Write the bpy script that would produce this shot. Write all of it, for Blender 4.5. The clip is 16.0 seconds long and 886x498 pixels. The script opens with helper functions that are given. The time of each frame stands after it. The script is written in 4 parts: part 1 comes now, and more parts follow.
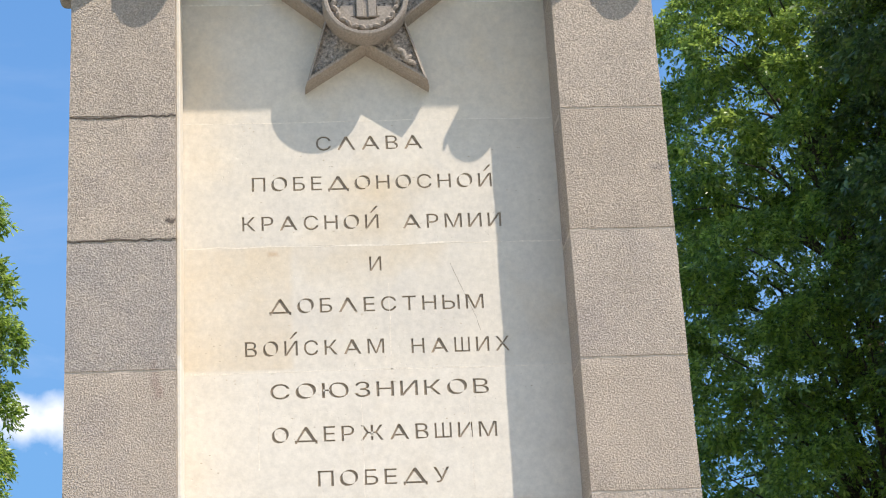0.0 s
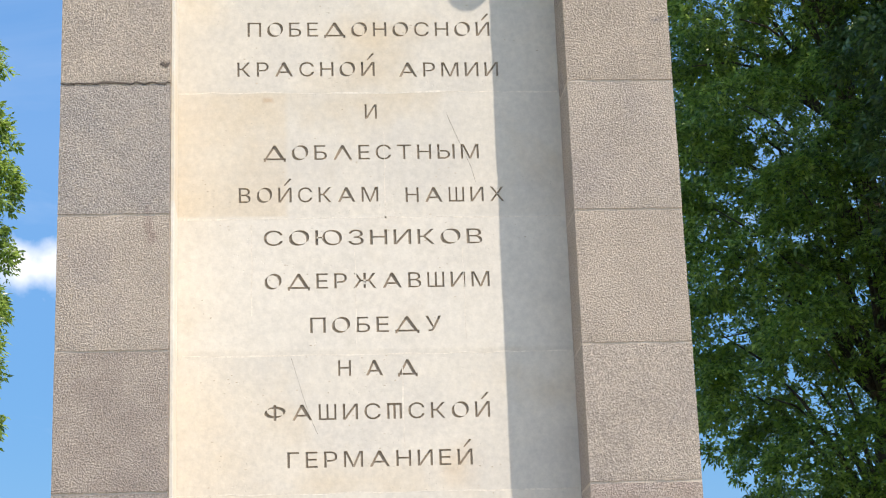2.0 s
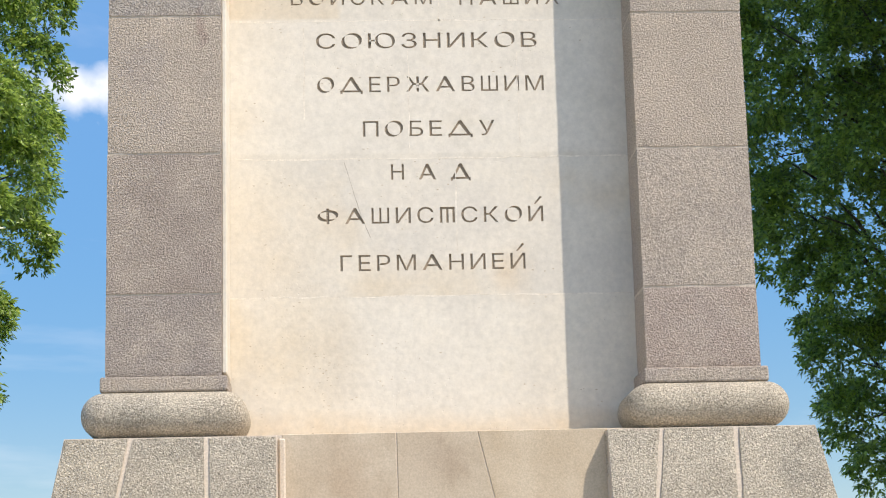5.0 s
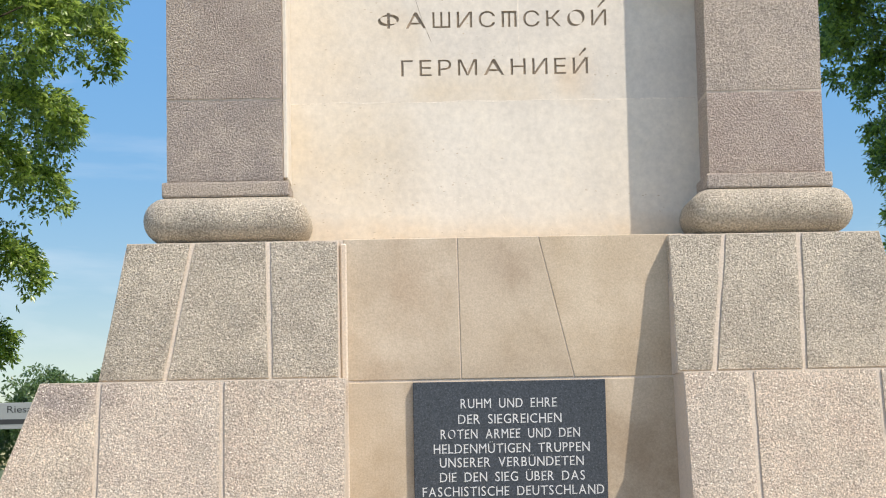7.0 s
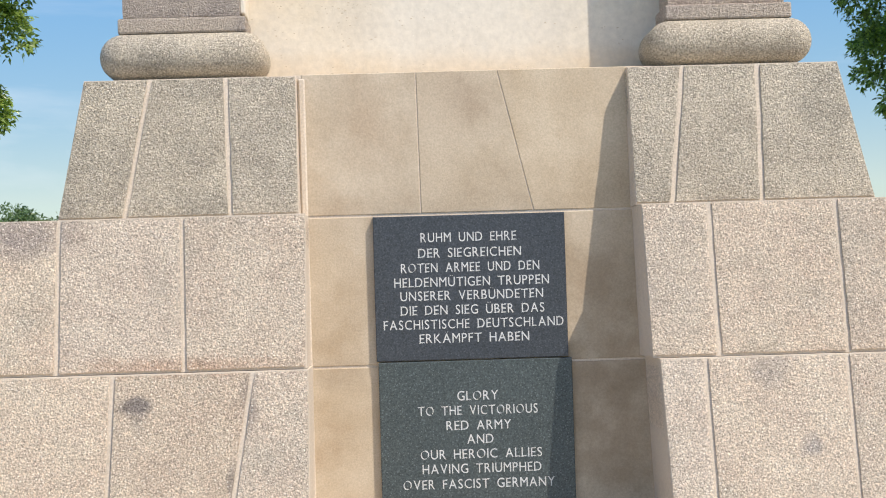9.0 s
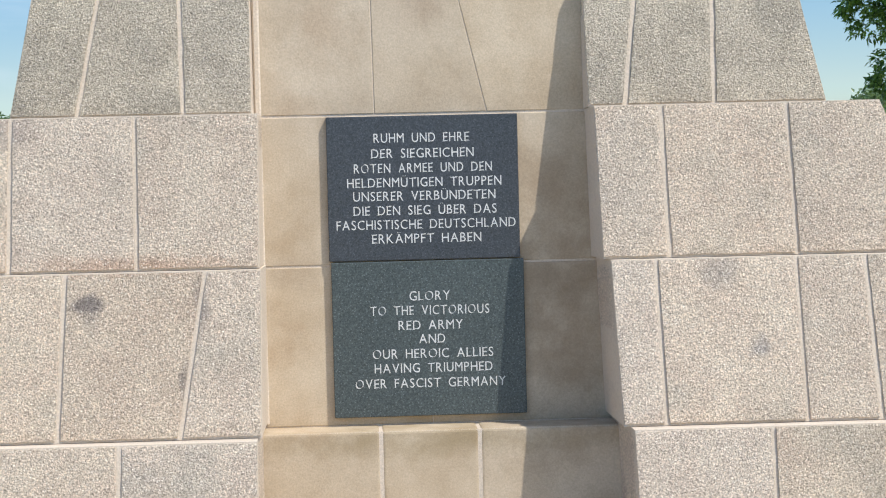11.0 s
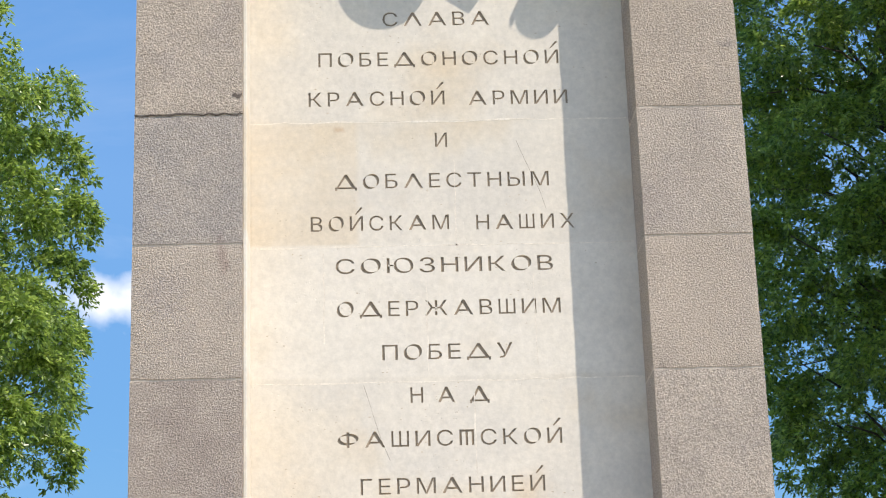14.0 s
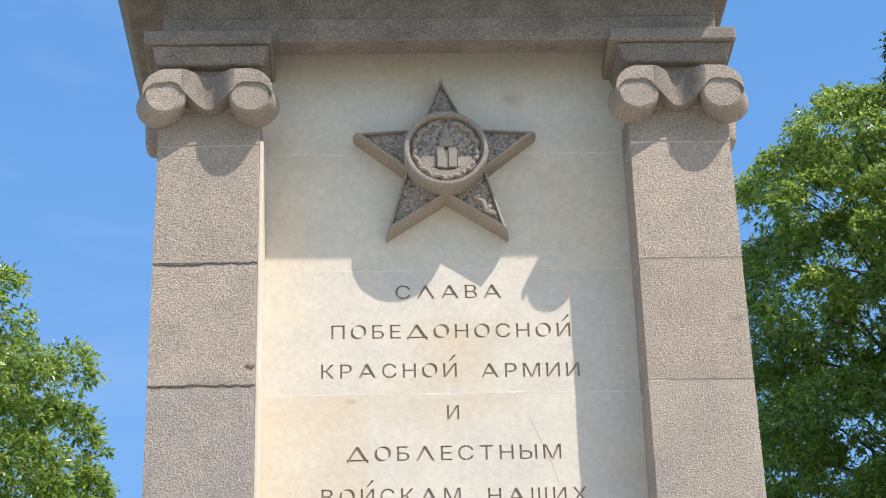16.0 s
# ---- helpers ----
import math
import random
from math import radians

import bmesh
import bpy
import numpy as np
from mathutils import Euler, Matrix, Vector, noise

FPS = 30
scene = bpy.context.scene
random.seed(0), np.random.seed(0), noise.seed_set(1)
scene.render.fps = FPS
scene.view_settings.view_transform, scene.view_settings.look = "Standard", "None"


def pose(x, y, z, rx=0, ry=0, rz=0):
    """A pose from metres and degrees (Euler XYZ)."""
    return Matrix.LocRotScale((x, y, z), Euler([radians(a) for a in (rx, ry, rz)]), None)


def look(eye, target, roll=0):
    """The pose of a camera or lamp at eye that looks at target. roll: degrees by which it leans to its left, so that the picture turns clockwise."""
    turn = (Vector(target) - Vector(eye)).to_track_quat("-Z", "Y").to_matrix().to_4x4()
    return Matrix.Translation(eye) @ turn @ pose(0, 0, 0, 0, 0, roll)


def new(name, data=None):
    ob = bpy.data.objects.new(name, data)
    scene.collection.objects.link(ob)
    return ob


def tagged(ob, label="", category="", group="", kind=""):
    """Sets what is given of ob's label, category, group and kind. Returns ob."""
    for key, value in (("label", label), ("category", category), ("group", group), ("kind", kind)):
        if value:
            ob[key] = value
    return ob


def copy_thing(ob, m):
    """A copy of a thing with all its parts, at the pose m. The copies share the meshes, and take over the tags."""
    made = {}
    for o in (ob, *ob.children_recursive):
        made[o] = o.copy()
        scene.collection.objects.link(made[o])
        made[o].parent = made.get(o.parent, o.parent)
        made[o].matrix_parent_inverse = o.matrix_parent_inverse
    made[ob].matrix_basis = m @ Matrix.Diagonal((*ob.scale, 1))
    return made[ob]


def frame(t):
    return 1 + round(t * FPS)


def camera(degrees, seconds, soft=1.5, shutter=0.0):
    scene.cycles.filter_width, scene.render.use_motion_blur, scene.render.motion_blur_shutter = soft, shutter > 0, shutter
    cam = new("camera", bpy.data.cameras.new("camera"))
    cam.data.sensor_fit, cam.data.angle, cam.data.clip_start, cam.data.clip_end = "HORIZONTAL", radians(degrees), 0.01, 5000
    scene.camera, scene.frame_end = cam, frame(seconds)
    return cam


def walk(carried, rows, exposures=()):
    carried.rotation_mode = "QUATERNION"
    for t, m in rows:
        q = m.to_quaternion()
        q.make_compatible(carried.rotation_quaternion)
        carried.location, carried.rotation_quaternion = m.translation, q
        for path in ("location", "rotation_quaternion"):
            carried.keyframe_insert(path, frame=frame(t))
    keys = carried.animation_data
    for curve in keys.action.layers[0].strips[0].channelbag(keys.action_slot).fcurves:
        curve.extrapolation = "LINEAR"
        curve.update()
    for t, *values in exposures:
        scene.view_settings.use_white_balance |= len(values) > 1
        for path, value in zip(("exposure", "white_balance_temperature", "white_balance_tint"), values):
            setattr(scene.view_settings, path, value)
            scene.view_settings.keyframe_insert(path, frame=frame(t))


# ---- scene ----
cam = camera(25.7, 16.0, soft=1.1)
PATH = [
    (0, (-0.37, -7.565, 1.788), (-0.212, -5.707, 2.511), -3.2),
    (0.5, (-0.361, -7.56, 1.784), (-0.203, -5.685, 2.462), -3.1),
    (1, (-0.355, -7.552, 1.782), (-0.202, -5.661, 2.416), -2.6),
    (1.5, (-0.355, -7.547, 1.777), (-0.2, -5.648, 2.386), -2.3),
    (2, (-0.354, -7.54, 1.777), (-0.197, -5.633, 2.358), -2.1),
    (2.5, (-0.354, -7.537, 1.774), (-0.19, -5.625, 2.337), -2.4),
    (3, (-0.355, -7.538, 1.77), (-0.191, -5.622, 2.321), -2.5),
    (3.2, (-0.355, -7.536, 1.768), (-0.193, -5.618, 2.313), -2.4),
    (5.3, (-0.353, -7.473, 1.704), (-0.263, -5.511, 2.08), -1.3),
    (5.5, (-0.349, -7.47, 1.705), (-0.265, -5.503, 2.06), -1.2),
    (6, (-0.335, -7.469, 1.71), (-0.268, -5.495, 2.024), -1.1),
    (6.5, (-0.322, -7.469, 1.714), (-0.279, -5.487, 1.983), -0.9),
    (7, (-0.319, -7.453, 1.7), (-0.294, -5.465, 1.915), -1.1),
    (7.5, (-0.311, -7.453, 1.698), (-0.283, -5.459, 1.858), -1.2),
    (8, (-0.302, -7.46, 1.697), (-0.249, -5.464, 1.819), -1.3),
    (8.5, (-0.291, -7.466, 1.697), (-0.23, -5.469, 1.781), -1.6),
    (9, (-0.28, -7.466, 1.696), (-0.228, -5.467, 1.741), -1.7),
    (9.2, (-0.276, -7.467, 1.695), (-0.227, -5.468, 1.721), -1.8),
    (10.2, (-0.262, -7.481, 1.695), (-0.192, -5.482, 1.648), -1.6),
    (10.8, (-0.254, -7.489, 1.695), (-0.168, -5.490, 1.628), -1.45),
    (11.3, (-0.248, -7.495, 1.695), (-0.15, -5.497, 1.691), -1.3),
    (11.5, (-0.248, -7.505, 1.695), (-0.14, -5.509, 1.757), -1.2),
    (12, (-0.254, -7.533, 1.7), (-0.124, -5.551, 1.935), -0.9),
    (12.5, (-0.272, -7.551, 1.708), (-0.149, -5.589, 2.081), -0.6),
    (12.9, (-0.305, -7.563, 1.73), (-0.197, -5.619, 2.188), -0.9),
    (13, (-0.31, -7.566, 1.732), (-0.209, -5.626, 2.209), -0.8),
    (13.5, (-0.323, -7.572, 1.746), (-0.247, -5.651, 2.298), -1.5),
    (13.7, (-0.326, -7.573, 1.749), (-0.253, -5.659, 2.327), -1.8),
    (14, (-0.33, -7.571, 1.75), (-0.252, -5.67, 2.364), -1.9),
    (14.5, (-0.334, -7.57, 1.75), (-0.242, -5.688, 2.422), -2.1),
    (15, (-0.332, -7.565, 1.75), (-0.239, -5.704, 2.477), -2.3),
    (15.5, (-0.326, -7.568, 1.749), (-0.245, -5.735, 2.545), -2.3),
    (16, (-0.322, -7.572, 1.751), (-0.254, -5.774, 2.625), -1.6),
]
EXPOSURES = [(0, 0.56, 7000, 13), (3, 0.53, 7000, 13), (6, 0.44, 7050, 13), (9, 0.42, 7000, 13), (11.3, 0.37, 6550, 10), (13, 0.44, 6950, 13), (16, 0.62, 6900, 13)]
walk(cam, [(t, look(eye, target, roll)) for t, eye, target, roll in PATH], EXPOSURES)

# ---- world, sun ----
world = bpy.data.worlds.new("world")
scene.world = world
world.use_nodes = True
SUN_DIR = Vector((1.16, -1.0, 2.27)).normalized()
SUN_EL = math.asin(SUN_DIR.z)
SUN_AZ = math.atan2(SUN_DIR.x, SUN_DIR.y)


CUMULUS = (-0.1305, 0.9505, 0.2825)


def build_world():
    nt = world.node_tree
    nt.nodes.clear()
    out = nt.nodes.new("ShaderNodeOutputWorld")
    bg = nt.nodes.new("ShaderNodeBackground")
    bg.inputs["Strength"].default_value = 0.15
    sky = nt.nodes.new("ShaderNodeTexSky")
    sky.sky_type = "NISHITA"
    sky.sun_disc = False
    sky.sun_elevation = SUN_EL
    sky.sun_rotation = SUN_AZ
    sky.air_density = 1.0
    sky.dust_density = 0.05
    sky.altitude = 900.0
    sky.ozone_density = 2.0
    co = nt.nodes.new("ShaderNodeTexCoord")
    mp = nt.nodes.new("ShaderNodeMapping")
    mp.inputs["Scale"].default_value = (2.2, 2.2, 9.0)
    nz = nt.nodes.new("ShaderNodeTexNoise")
    nz.inputs["Scale"].default_value = 1.7
    nz.inputs["Detail"].default_value = 7.0
    nz.inputs["Roughness"].default_value = 0.58
    nz.inputs["Distortion"].default_value = 0.4
    ramp = nt.nodes.new("ShaderNodeValToRGB")
    ramp.color_ramp.elements[0].position = 0.55
    ramp.color_ramp.elements[0].color = (0, 0, 0, 1)
    ramp.color_ramp.elements[1].position = 0.86
    ramp.color_ramp.elements[1].color = (0.8, 0.8, 0.8, 1)
    mix = nt.nodes.new("ShaderNodeMixRGB")
    mix.inputs["Color2"].default_value = (6.0, 6.2, 6.5, 1)
    L = nt.links
    L.new(co.outputs["Generated"], mp.inputs["Vector"])
    L.new(mp.outputs["Vector"], nz.inputs["Vector"])
    L.new(nz.outputs["Fac"], ramp.inputs["Fac"])
    low = nt.nodes.new("ShaderNodeSeparateXYZ")
    L.new(co.outputs["Generated"], low.inputs[0])
    fade = nt.nodes.new("ShaderNodeMapRange")
    fade.inputs[1].default_value, fade.inputs[2].default_value = 0.18, 0.40
    fade.inputs[3].default_value, fade.inputs[4].default_value = 0.5, 0.12
    L.new(low.outputs["Z"], fade.inputs[0])
    amount = nt.nodes.new("ShaderNodeMath")
    amount.operation = "MULTIPLY"
    L.new(ramp.outputs["Color"], amount.inputs[0])
    L.new(fade.outputs[0], amount.inputs[1])
    # one small cumulus low on the left
    off = nt.nodes.new("ShaderNodeVectorMath")
    off.operation = "SUBTRACT"
    off.inputs[1].default_value = CUMULUS
    nrm = nt.nodes.new("ShaderNodeVectorMath")
    nrm.operation = "NORMALIZE"
    L.new(co.outputs["Generated"], nrm.inputs[0])
    L.new(nrm.outputs[0], off.inputs[0])
    wide = nt.nodes.new("ShaderNodeVectorMath")
    wide.operation = "MULTIPLY"
    wide.inputs[1].default_value = (36.0, 36.0, 80.0)
    L.new(off.outputs[0], wide.inputs[0])
    puff = nt.nodes.new("ShaderNodeTexNoise")
    puff.inputs["Scale"].default_value = 45.0
    puff.inputs["Detail"].default_value = 5.0
    L.new(nrm.outputs[0], puff.inputs["Vector"])
    size = nt.nodes.new("ShaderNodeVectorMath")
    size.operation = "LENGTH"
    L.new(wide.outputs[0], size.inputs[0])
    rag = nt.nodes.new("ShaderNodeMath")
    rag.operation = "MULTIPLY_ADD"
    rag.inputs[1].default_value = 2.4
    L.new(puff.outputs["Fac"], rag.inputs[0])
    L.new(size.outputs["Value"], rag.inputs[2])
    soft = nt.nodes.new("ShaderNodeMapRange")
    soft.inputs[1].default_value, soft.inputs[2].default_value = 1.25, 2.45
    soft.inputs[3].default_value, soft.inputs[4].default_value = 0.85, 0.0
    L.new(rag.outputs[0], soft.inputs[0])
    both = nt.nodes.new("ShaderNodeMath")
    both.operation = "MAXIMUM"
    L.new(amount.outputs[0], both.inputs[0])
    L.new(soft.outputs[0], both.inputs[1])
    L.new(both.outputs[0], mix.inputs["Fac"])
    gam = nt.nodes.new("ShaderNodeGamma")
    gam.inputs["Gamma"].default_value = 0.40
    hue = nt.nodes.new("ShaderNodeHueSaturation")
    hue.inputs["Saturation"].default_value = 2.25
    hue.inputs["Value"].default_value = 2.4
    hue.inputs["Hue"].default_value = 0.511
    # deeper, bluer air towards the horizon
    for name, a, b in (("Value", 1.75, 2.4), ("Saturation", 3.0, 2.25)):
        depth = nt.nodes.new("ShaderNodeMapRange")
        depth.inputs[1].default_value, depth.inputs[2].default_value = 0.02, 0.34
        depth.inputs[3].default_value, depth.inputs[4].default_value = a, b
        L.new(low.outputs["Z"], depth.inputs[0])
        # paler, brighter air round the sun
        near = nt.nodes.new("ShaderNodeVectorMath")
        near.operation = "DOT_PRODUCT"
        near.inputs[1].default_value = SUN_DIR
        L.new(nrm.outputs[0], near.inputs[0])
        glow = nt.nodes.new("ShaderNodeMapRange")
        glow.inputs[1].default_value, glow.inputs[2].default_value = 0.35, 1.0
        glow.inputs[3].default_value, glow.inputs[4].default_value = 1.0, 1.5 if name == "Value" else 0.5
        L.new(near.outputs["Value"], glow.inputs[0])
        prod = nt.nodes.new("ShaderNodeMath")
        prod.operation = "MULTIPLY"
        L.new(depth.outputs[0], prod.inputs[0])
        L.new(glow.outputs[0], prod.inputs[1])
        L.new(prod.outputs[0], hue.inputs[name])
    L.new(sky.outputs["Color"], gam.inputs["Color"])
    L.new(gam.outputs["Color"], hue.inputs["Color"])
    L.new(hue.outputs["Color"], mix.inputs["Color1"])
    L.new(mix.outputs["Color"], bg.inputs["Color"])
    L.new(bg.outputs["Background"], out.inputs["Surface"])


build_world()
sun = new("sun", bpy.data.lights.new("sun", "SUN"))
sun.data.energy = 3.5
sun.data.angle = radians(0.53)
sun.data.color = (1.0, 0.955, 0.885)
sun.matrix_world = look(SUN_DIR * 60, (0, 0, 0))


# ---- materials ----
def stone(name, base, tint, grain=160.0, grain_amt=0.35, blotch=2.2, blotch_amt=0.5, bump=0.4, bump_scale=180.0, relief=0.004,
          rough=0.85, vary=0.25, stain=None, stain_scale=1.3, stain_lo=0.55, speck=None, patches=(), pits=None):
    """Mineral surface: base/tint blotches, light and dark grains, piece-to-piece shade, optional stains, relief."""
    m = bpy.data.materials.new(name)
    m.use_nodes = True
    nt = m.node_tree
    N, L = nt.nodes, nt.links
    bsdf = N["Principled BSDF"]
    bsdf.inputs["Roughness"].default_value = rough
    co = N.new("ShaderNodeTexCoord")
    info = N.new("ShaderNodeObjectInfo")
    shift = N.new("ShaderNodeVectorMath")
    shift.operation = "MULTIPLY_ADD"
    cmb = N.new("ShaderNodeCombineXYZ")
    for i in range(3):
        L.new(info.outputs["Random"], cmb.inputs[i])
    shift.inputs[1].default_value = (13.0, 7.0, 19.0)
    L.new(cmb.outputs[0], shift.inputs[0])
    L.new(co.outputs["Object"], shift.inputs[2])
    vec = shift.outputs[0]

    def noise_node(scale, detail, rgh=0.6):
        n = N.new("ShaderNodeTexNoise")
        n.inputs["Scale"].default_value = scale
        n.inputs["Detail"].default_value = detail
        n.inputs["Roughness"].default_value = rgh
        L.new(vec, n.inputs["Vector"])
        return n.outputs["Fac"]

    def remap(sock, lo, hi, a, b):
        r = N.new("ShaderNodeMapRange")
        r.inputs[1].default_value, r.inputs[2].default_value = lo, hi
        r.inputs[3].default_value, r.inputs[4].default_value = a, b
        L.new(sock, r.inputs[0])
        return r.outputs[0]

    def mixc(fac, c1, c2, mode="MIX"):
        x = N.new("ShaderNodeMixRGB")
        x.blend_type = mode
        for sock, v in ((x.inputs["Fac"], fac), (x.inputs["Color1"], c1), (x.inputs["Color2"], c2)):
            if isinstance(v, (float, int)):
                sock.default_value = v
            elif isinstance(v, tuple):
                sock.default_value = (*v, 1)
            else:
                L.new(v, sock)
        return x.outputs["Color"]

    col = mixc(remap(noise_node(blotch, 5), 0.35, 0.65, 0, blotch_amt), base, tint)
    if stain:
        col = mixc(remap(noise_node(stain_scale, 4, 0.55), stain_lo, stain_lo + 0.16, 0, 0.8), col, stain)
    if patches:
        xyz = N.new("ShaderNodeSeparateXYZ")
        wob = N.new("ShaderNodeVectorMath")
        wob.operation = "MULTIPLY_ADD"
        nw = N.new("ShaderNodeTexNoise")
        nw.inputs["Scale"].default_value = 9.0
        nw.inputs["Detail"].default_value = 4.0
        L.new(co.outputs["Object"], nw.inputs["Vector"])
        cen = N.new("ShaderNodeVectorMath")
        cen.operation = "SUBTRACT"
        cen.inputs[1].default_value = (0.5, 0.5, 0.5)
        L.new(nw.outputs["Color"], cen.inputs[0])
        L.new(cen.outputs[0], wob.inputs[0])
        L.new(co.outputs["Object"], wob.inputs[2])
        wob.inputs[1].default_value = (0.10, 0.0, 0.10)

        def maths(op, a, b):
            n = N.new("ShaderNodeMath")
            n.operation = op
            for sock, v in ((n.inputs[0], a), (n.inputs[1], b)):
                if isinstance(v, (float, int)):
                    sock.default_value = v
                else:
                    L.new(v, sock)
            return n.outputs[0]

        L.new(wob.outputs[0], xyz.inputs[0])
        plain = N.new("ShaderNodeSeparateXYZ")
        L.new(co.outputs["Object"], plain.inputs[0])
        for cx, cz, rx, rz, pc, amount, edge, square in patches:
            src = plain if square else xyz
            u = maths("ABSOLUTE", maths("MULTIPLY", maths("SUBTRACT", src.outputs["X"], cx), 1 / rx), 0)
            w = maths("ABSOLUTE", maths("MULTIPLY", maths("SUBTRACT", src.outputs["Z"], cz), 1 / rz), 0)
            dist = maths("MAXIMUM", u, w) if square else maths("POWER", maths("ADD", maths("POWER", u, 2.0), maths("POWER", w, 2.0)), 0.5)
            mottled = maths("MULTIPLY", remap(dist, 1 - edge, 1 + edge, amount, 0.0), remap(noise_node(5.0, 4), 0.3, 0.6, 0.35, 1.0))
            col = mixc(mottled, col, pc)
    g = remap(noise_node(grain, 3, 0.75), 0.3, 0.7, 1 - grain_amt, 1 + grain_amt)
    gc = N.new("ShaderNodeCombineXYZ")
    for i in range(3):
        L.new(g, gc.inputs[i])
    col = mixc(1.0, col, gc.outputs[0], "MULTIPLY")
    if speck:
        v = N.new("ShaderNodeTexVoronoi")
        v.inputs["Scale"].default_value = speck[1]
        L.new(vec, v.inputs["Vector"])
        col = mixc(remap(v.outputs["Distance"], 0.12, 0.3, speck[2], 0.0), col, speck[0])
    pit = None
    if pits:
        v = N.new("ShaderNodeTexVoronoi")
        v.inputs["Scale"].default_value = pits[0]
        v.inputs["Randomness"].default_value = 1.0
        L.new(vec, v.inputs["Vector"])
        pm = N.new("ShaderNodeMath")
        pm.operation = "MULTIPLY"
        L.new(remap(v.outputs["Distance"], 0.03, 0.13, 1.0, 0.0), pm.inputs[0])
        L.new(remap(noise_node(3.4, 4), 0.55, 0.62, 0.0, 1.0), pm.inputs[1])
        pit = pm.outputs[0]
        half = N.new("ShaderNodeMath")
        half.operation = "MULTIPLY"
        half.inputs[1].default_value = pits[1]
        L.new(pit, half.inputs[0])
        col = mixc(half.outputs[0], col, tuple(0.62 * q for q in tint))
    if vary:
        hs = N.new("ShaderNodeHueSaturation")
        L.new(remap(info.outputs["Random"], 0, 1, 1 - vary * 0.5, 1 + vary * 0.5), hs.inputs["Value"])
        wn = N.new("ShaderNodeTexWhiteNoise")
        wn.noise_dimensions = "1D"
        L.new(info.outputs["Random"], wn.inputs["W"])
        L.new(remap(wn.outputs["Value"], 0, 1, 1 - vary * 0.8, 1 + vary * 0.8), hs.inputs["Saturation"])
        L.new(col, hs.inputs["Color"])
        col = hs.outputs["Color"]
    L.new(col, bsdf.inputs["Base Color"])
    if bump:
        b = N.new("ShaderNodeBump")
        b.inputs["Strength"].default_value = bump
        b.inputs["Distance"].default_value = relief
        L.new(noise_node(bump_scale, 3, 0.7), b.inputs["Height"])
        b2 = N.new("ShaderNodeBump")
        b2.inputs["Strength"].default_value = min(1.0, bump * 0.5)
        b2.inputs["Distance"].default_value = 0.01
        L.new(noise_node(14.0, 4), b2.inputs["Height"])
        if pit:
            b3 = N.new("ShaderNodeBump")
            b3.invert = True
            b3.inputs["Strength"].default_value = 0.6
            b3.inputs["Distance"].default_value = 0.006
            L.new(pit, b3.inputs["Height"])
            L.new(b3.outputs[0], b2.inputs["Normal"])
        L.new(b2.outputs[0], b.inputs["Normal"])
        L.new(b.outputs[0], bsdf.inputs["Normal"])
    return m


GRANITE = stone("coarse_granite", (0.615, 0.515, 0.40), (0.55, 0.44, 0.34), grain=130, grain_amt=0.58, blotch=6.0, blotch_amt=0.9, bump=1.0, bump_scale=135, relief=0.010,
                vary=0.10, stain=(0.44, 0.385, 0.305), stain_scale=2.6, stain_lo=0.54, speck=((0.92, 0.84, 0.71), 80, 0.75), pits=(34, 0.7),
                patches=[(-1.19, 1.335, 0.05, 0.035, (0.16, 0.14, 0.13), 0.8, 0.3, False), (-1.18, 1.29, 0.03, 0.05, (0.24, 0.21, 0.19), 0.5, 0.5, False),
                         (-0.845, 1.06, 0.016, 0.07, (0.20, 0.17, 0.15), 0.8, 0.5, False), (-0.80, 1.33, 0.02, 0.09, (0.24, 0.20, 0.17), 0.7, 0.5, False),
                         (-1.40, 2.30, 0.14, 0.28, (0.30, 0.255, 0.205), 0.7, 0.6, False), (-1.60, 1.95, 0.16, 0.09, (0.27, 0.235, 0.22), 0.8, 0.5, False),
                         (-0.72, 2.38, 0.16, 0.20, (0.39, 0.345, 0.295), 0.6, 0.5, False), (1.28, 2.30, 0.18, 0.24, (0.41, 0.36, 0.31), 0.6, 0.5, False),
                         (-1.05, 1.47, 0.30, 0.03, (0.42, 0.26, 0.17), 0.6, 0.6, False), (1.02, 1.40, 0.06, 0.05, (0.33, 0.29, 0.25), 0.6, 0.5, False),
                         (1.15, 1.13, 0.04, 0.03, (0.22, 0.21, 0.21), 0.6, 0.5, False), (0.70, 1.72, 0.12, 0.28, (0.45, 0.395, 0.325), 0.6, 0.4, False)])
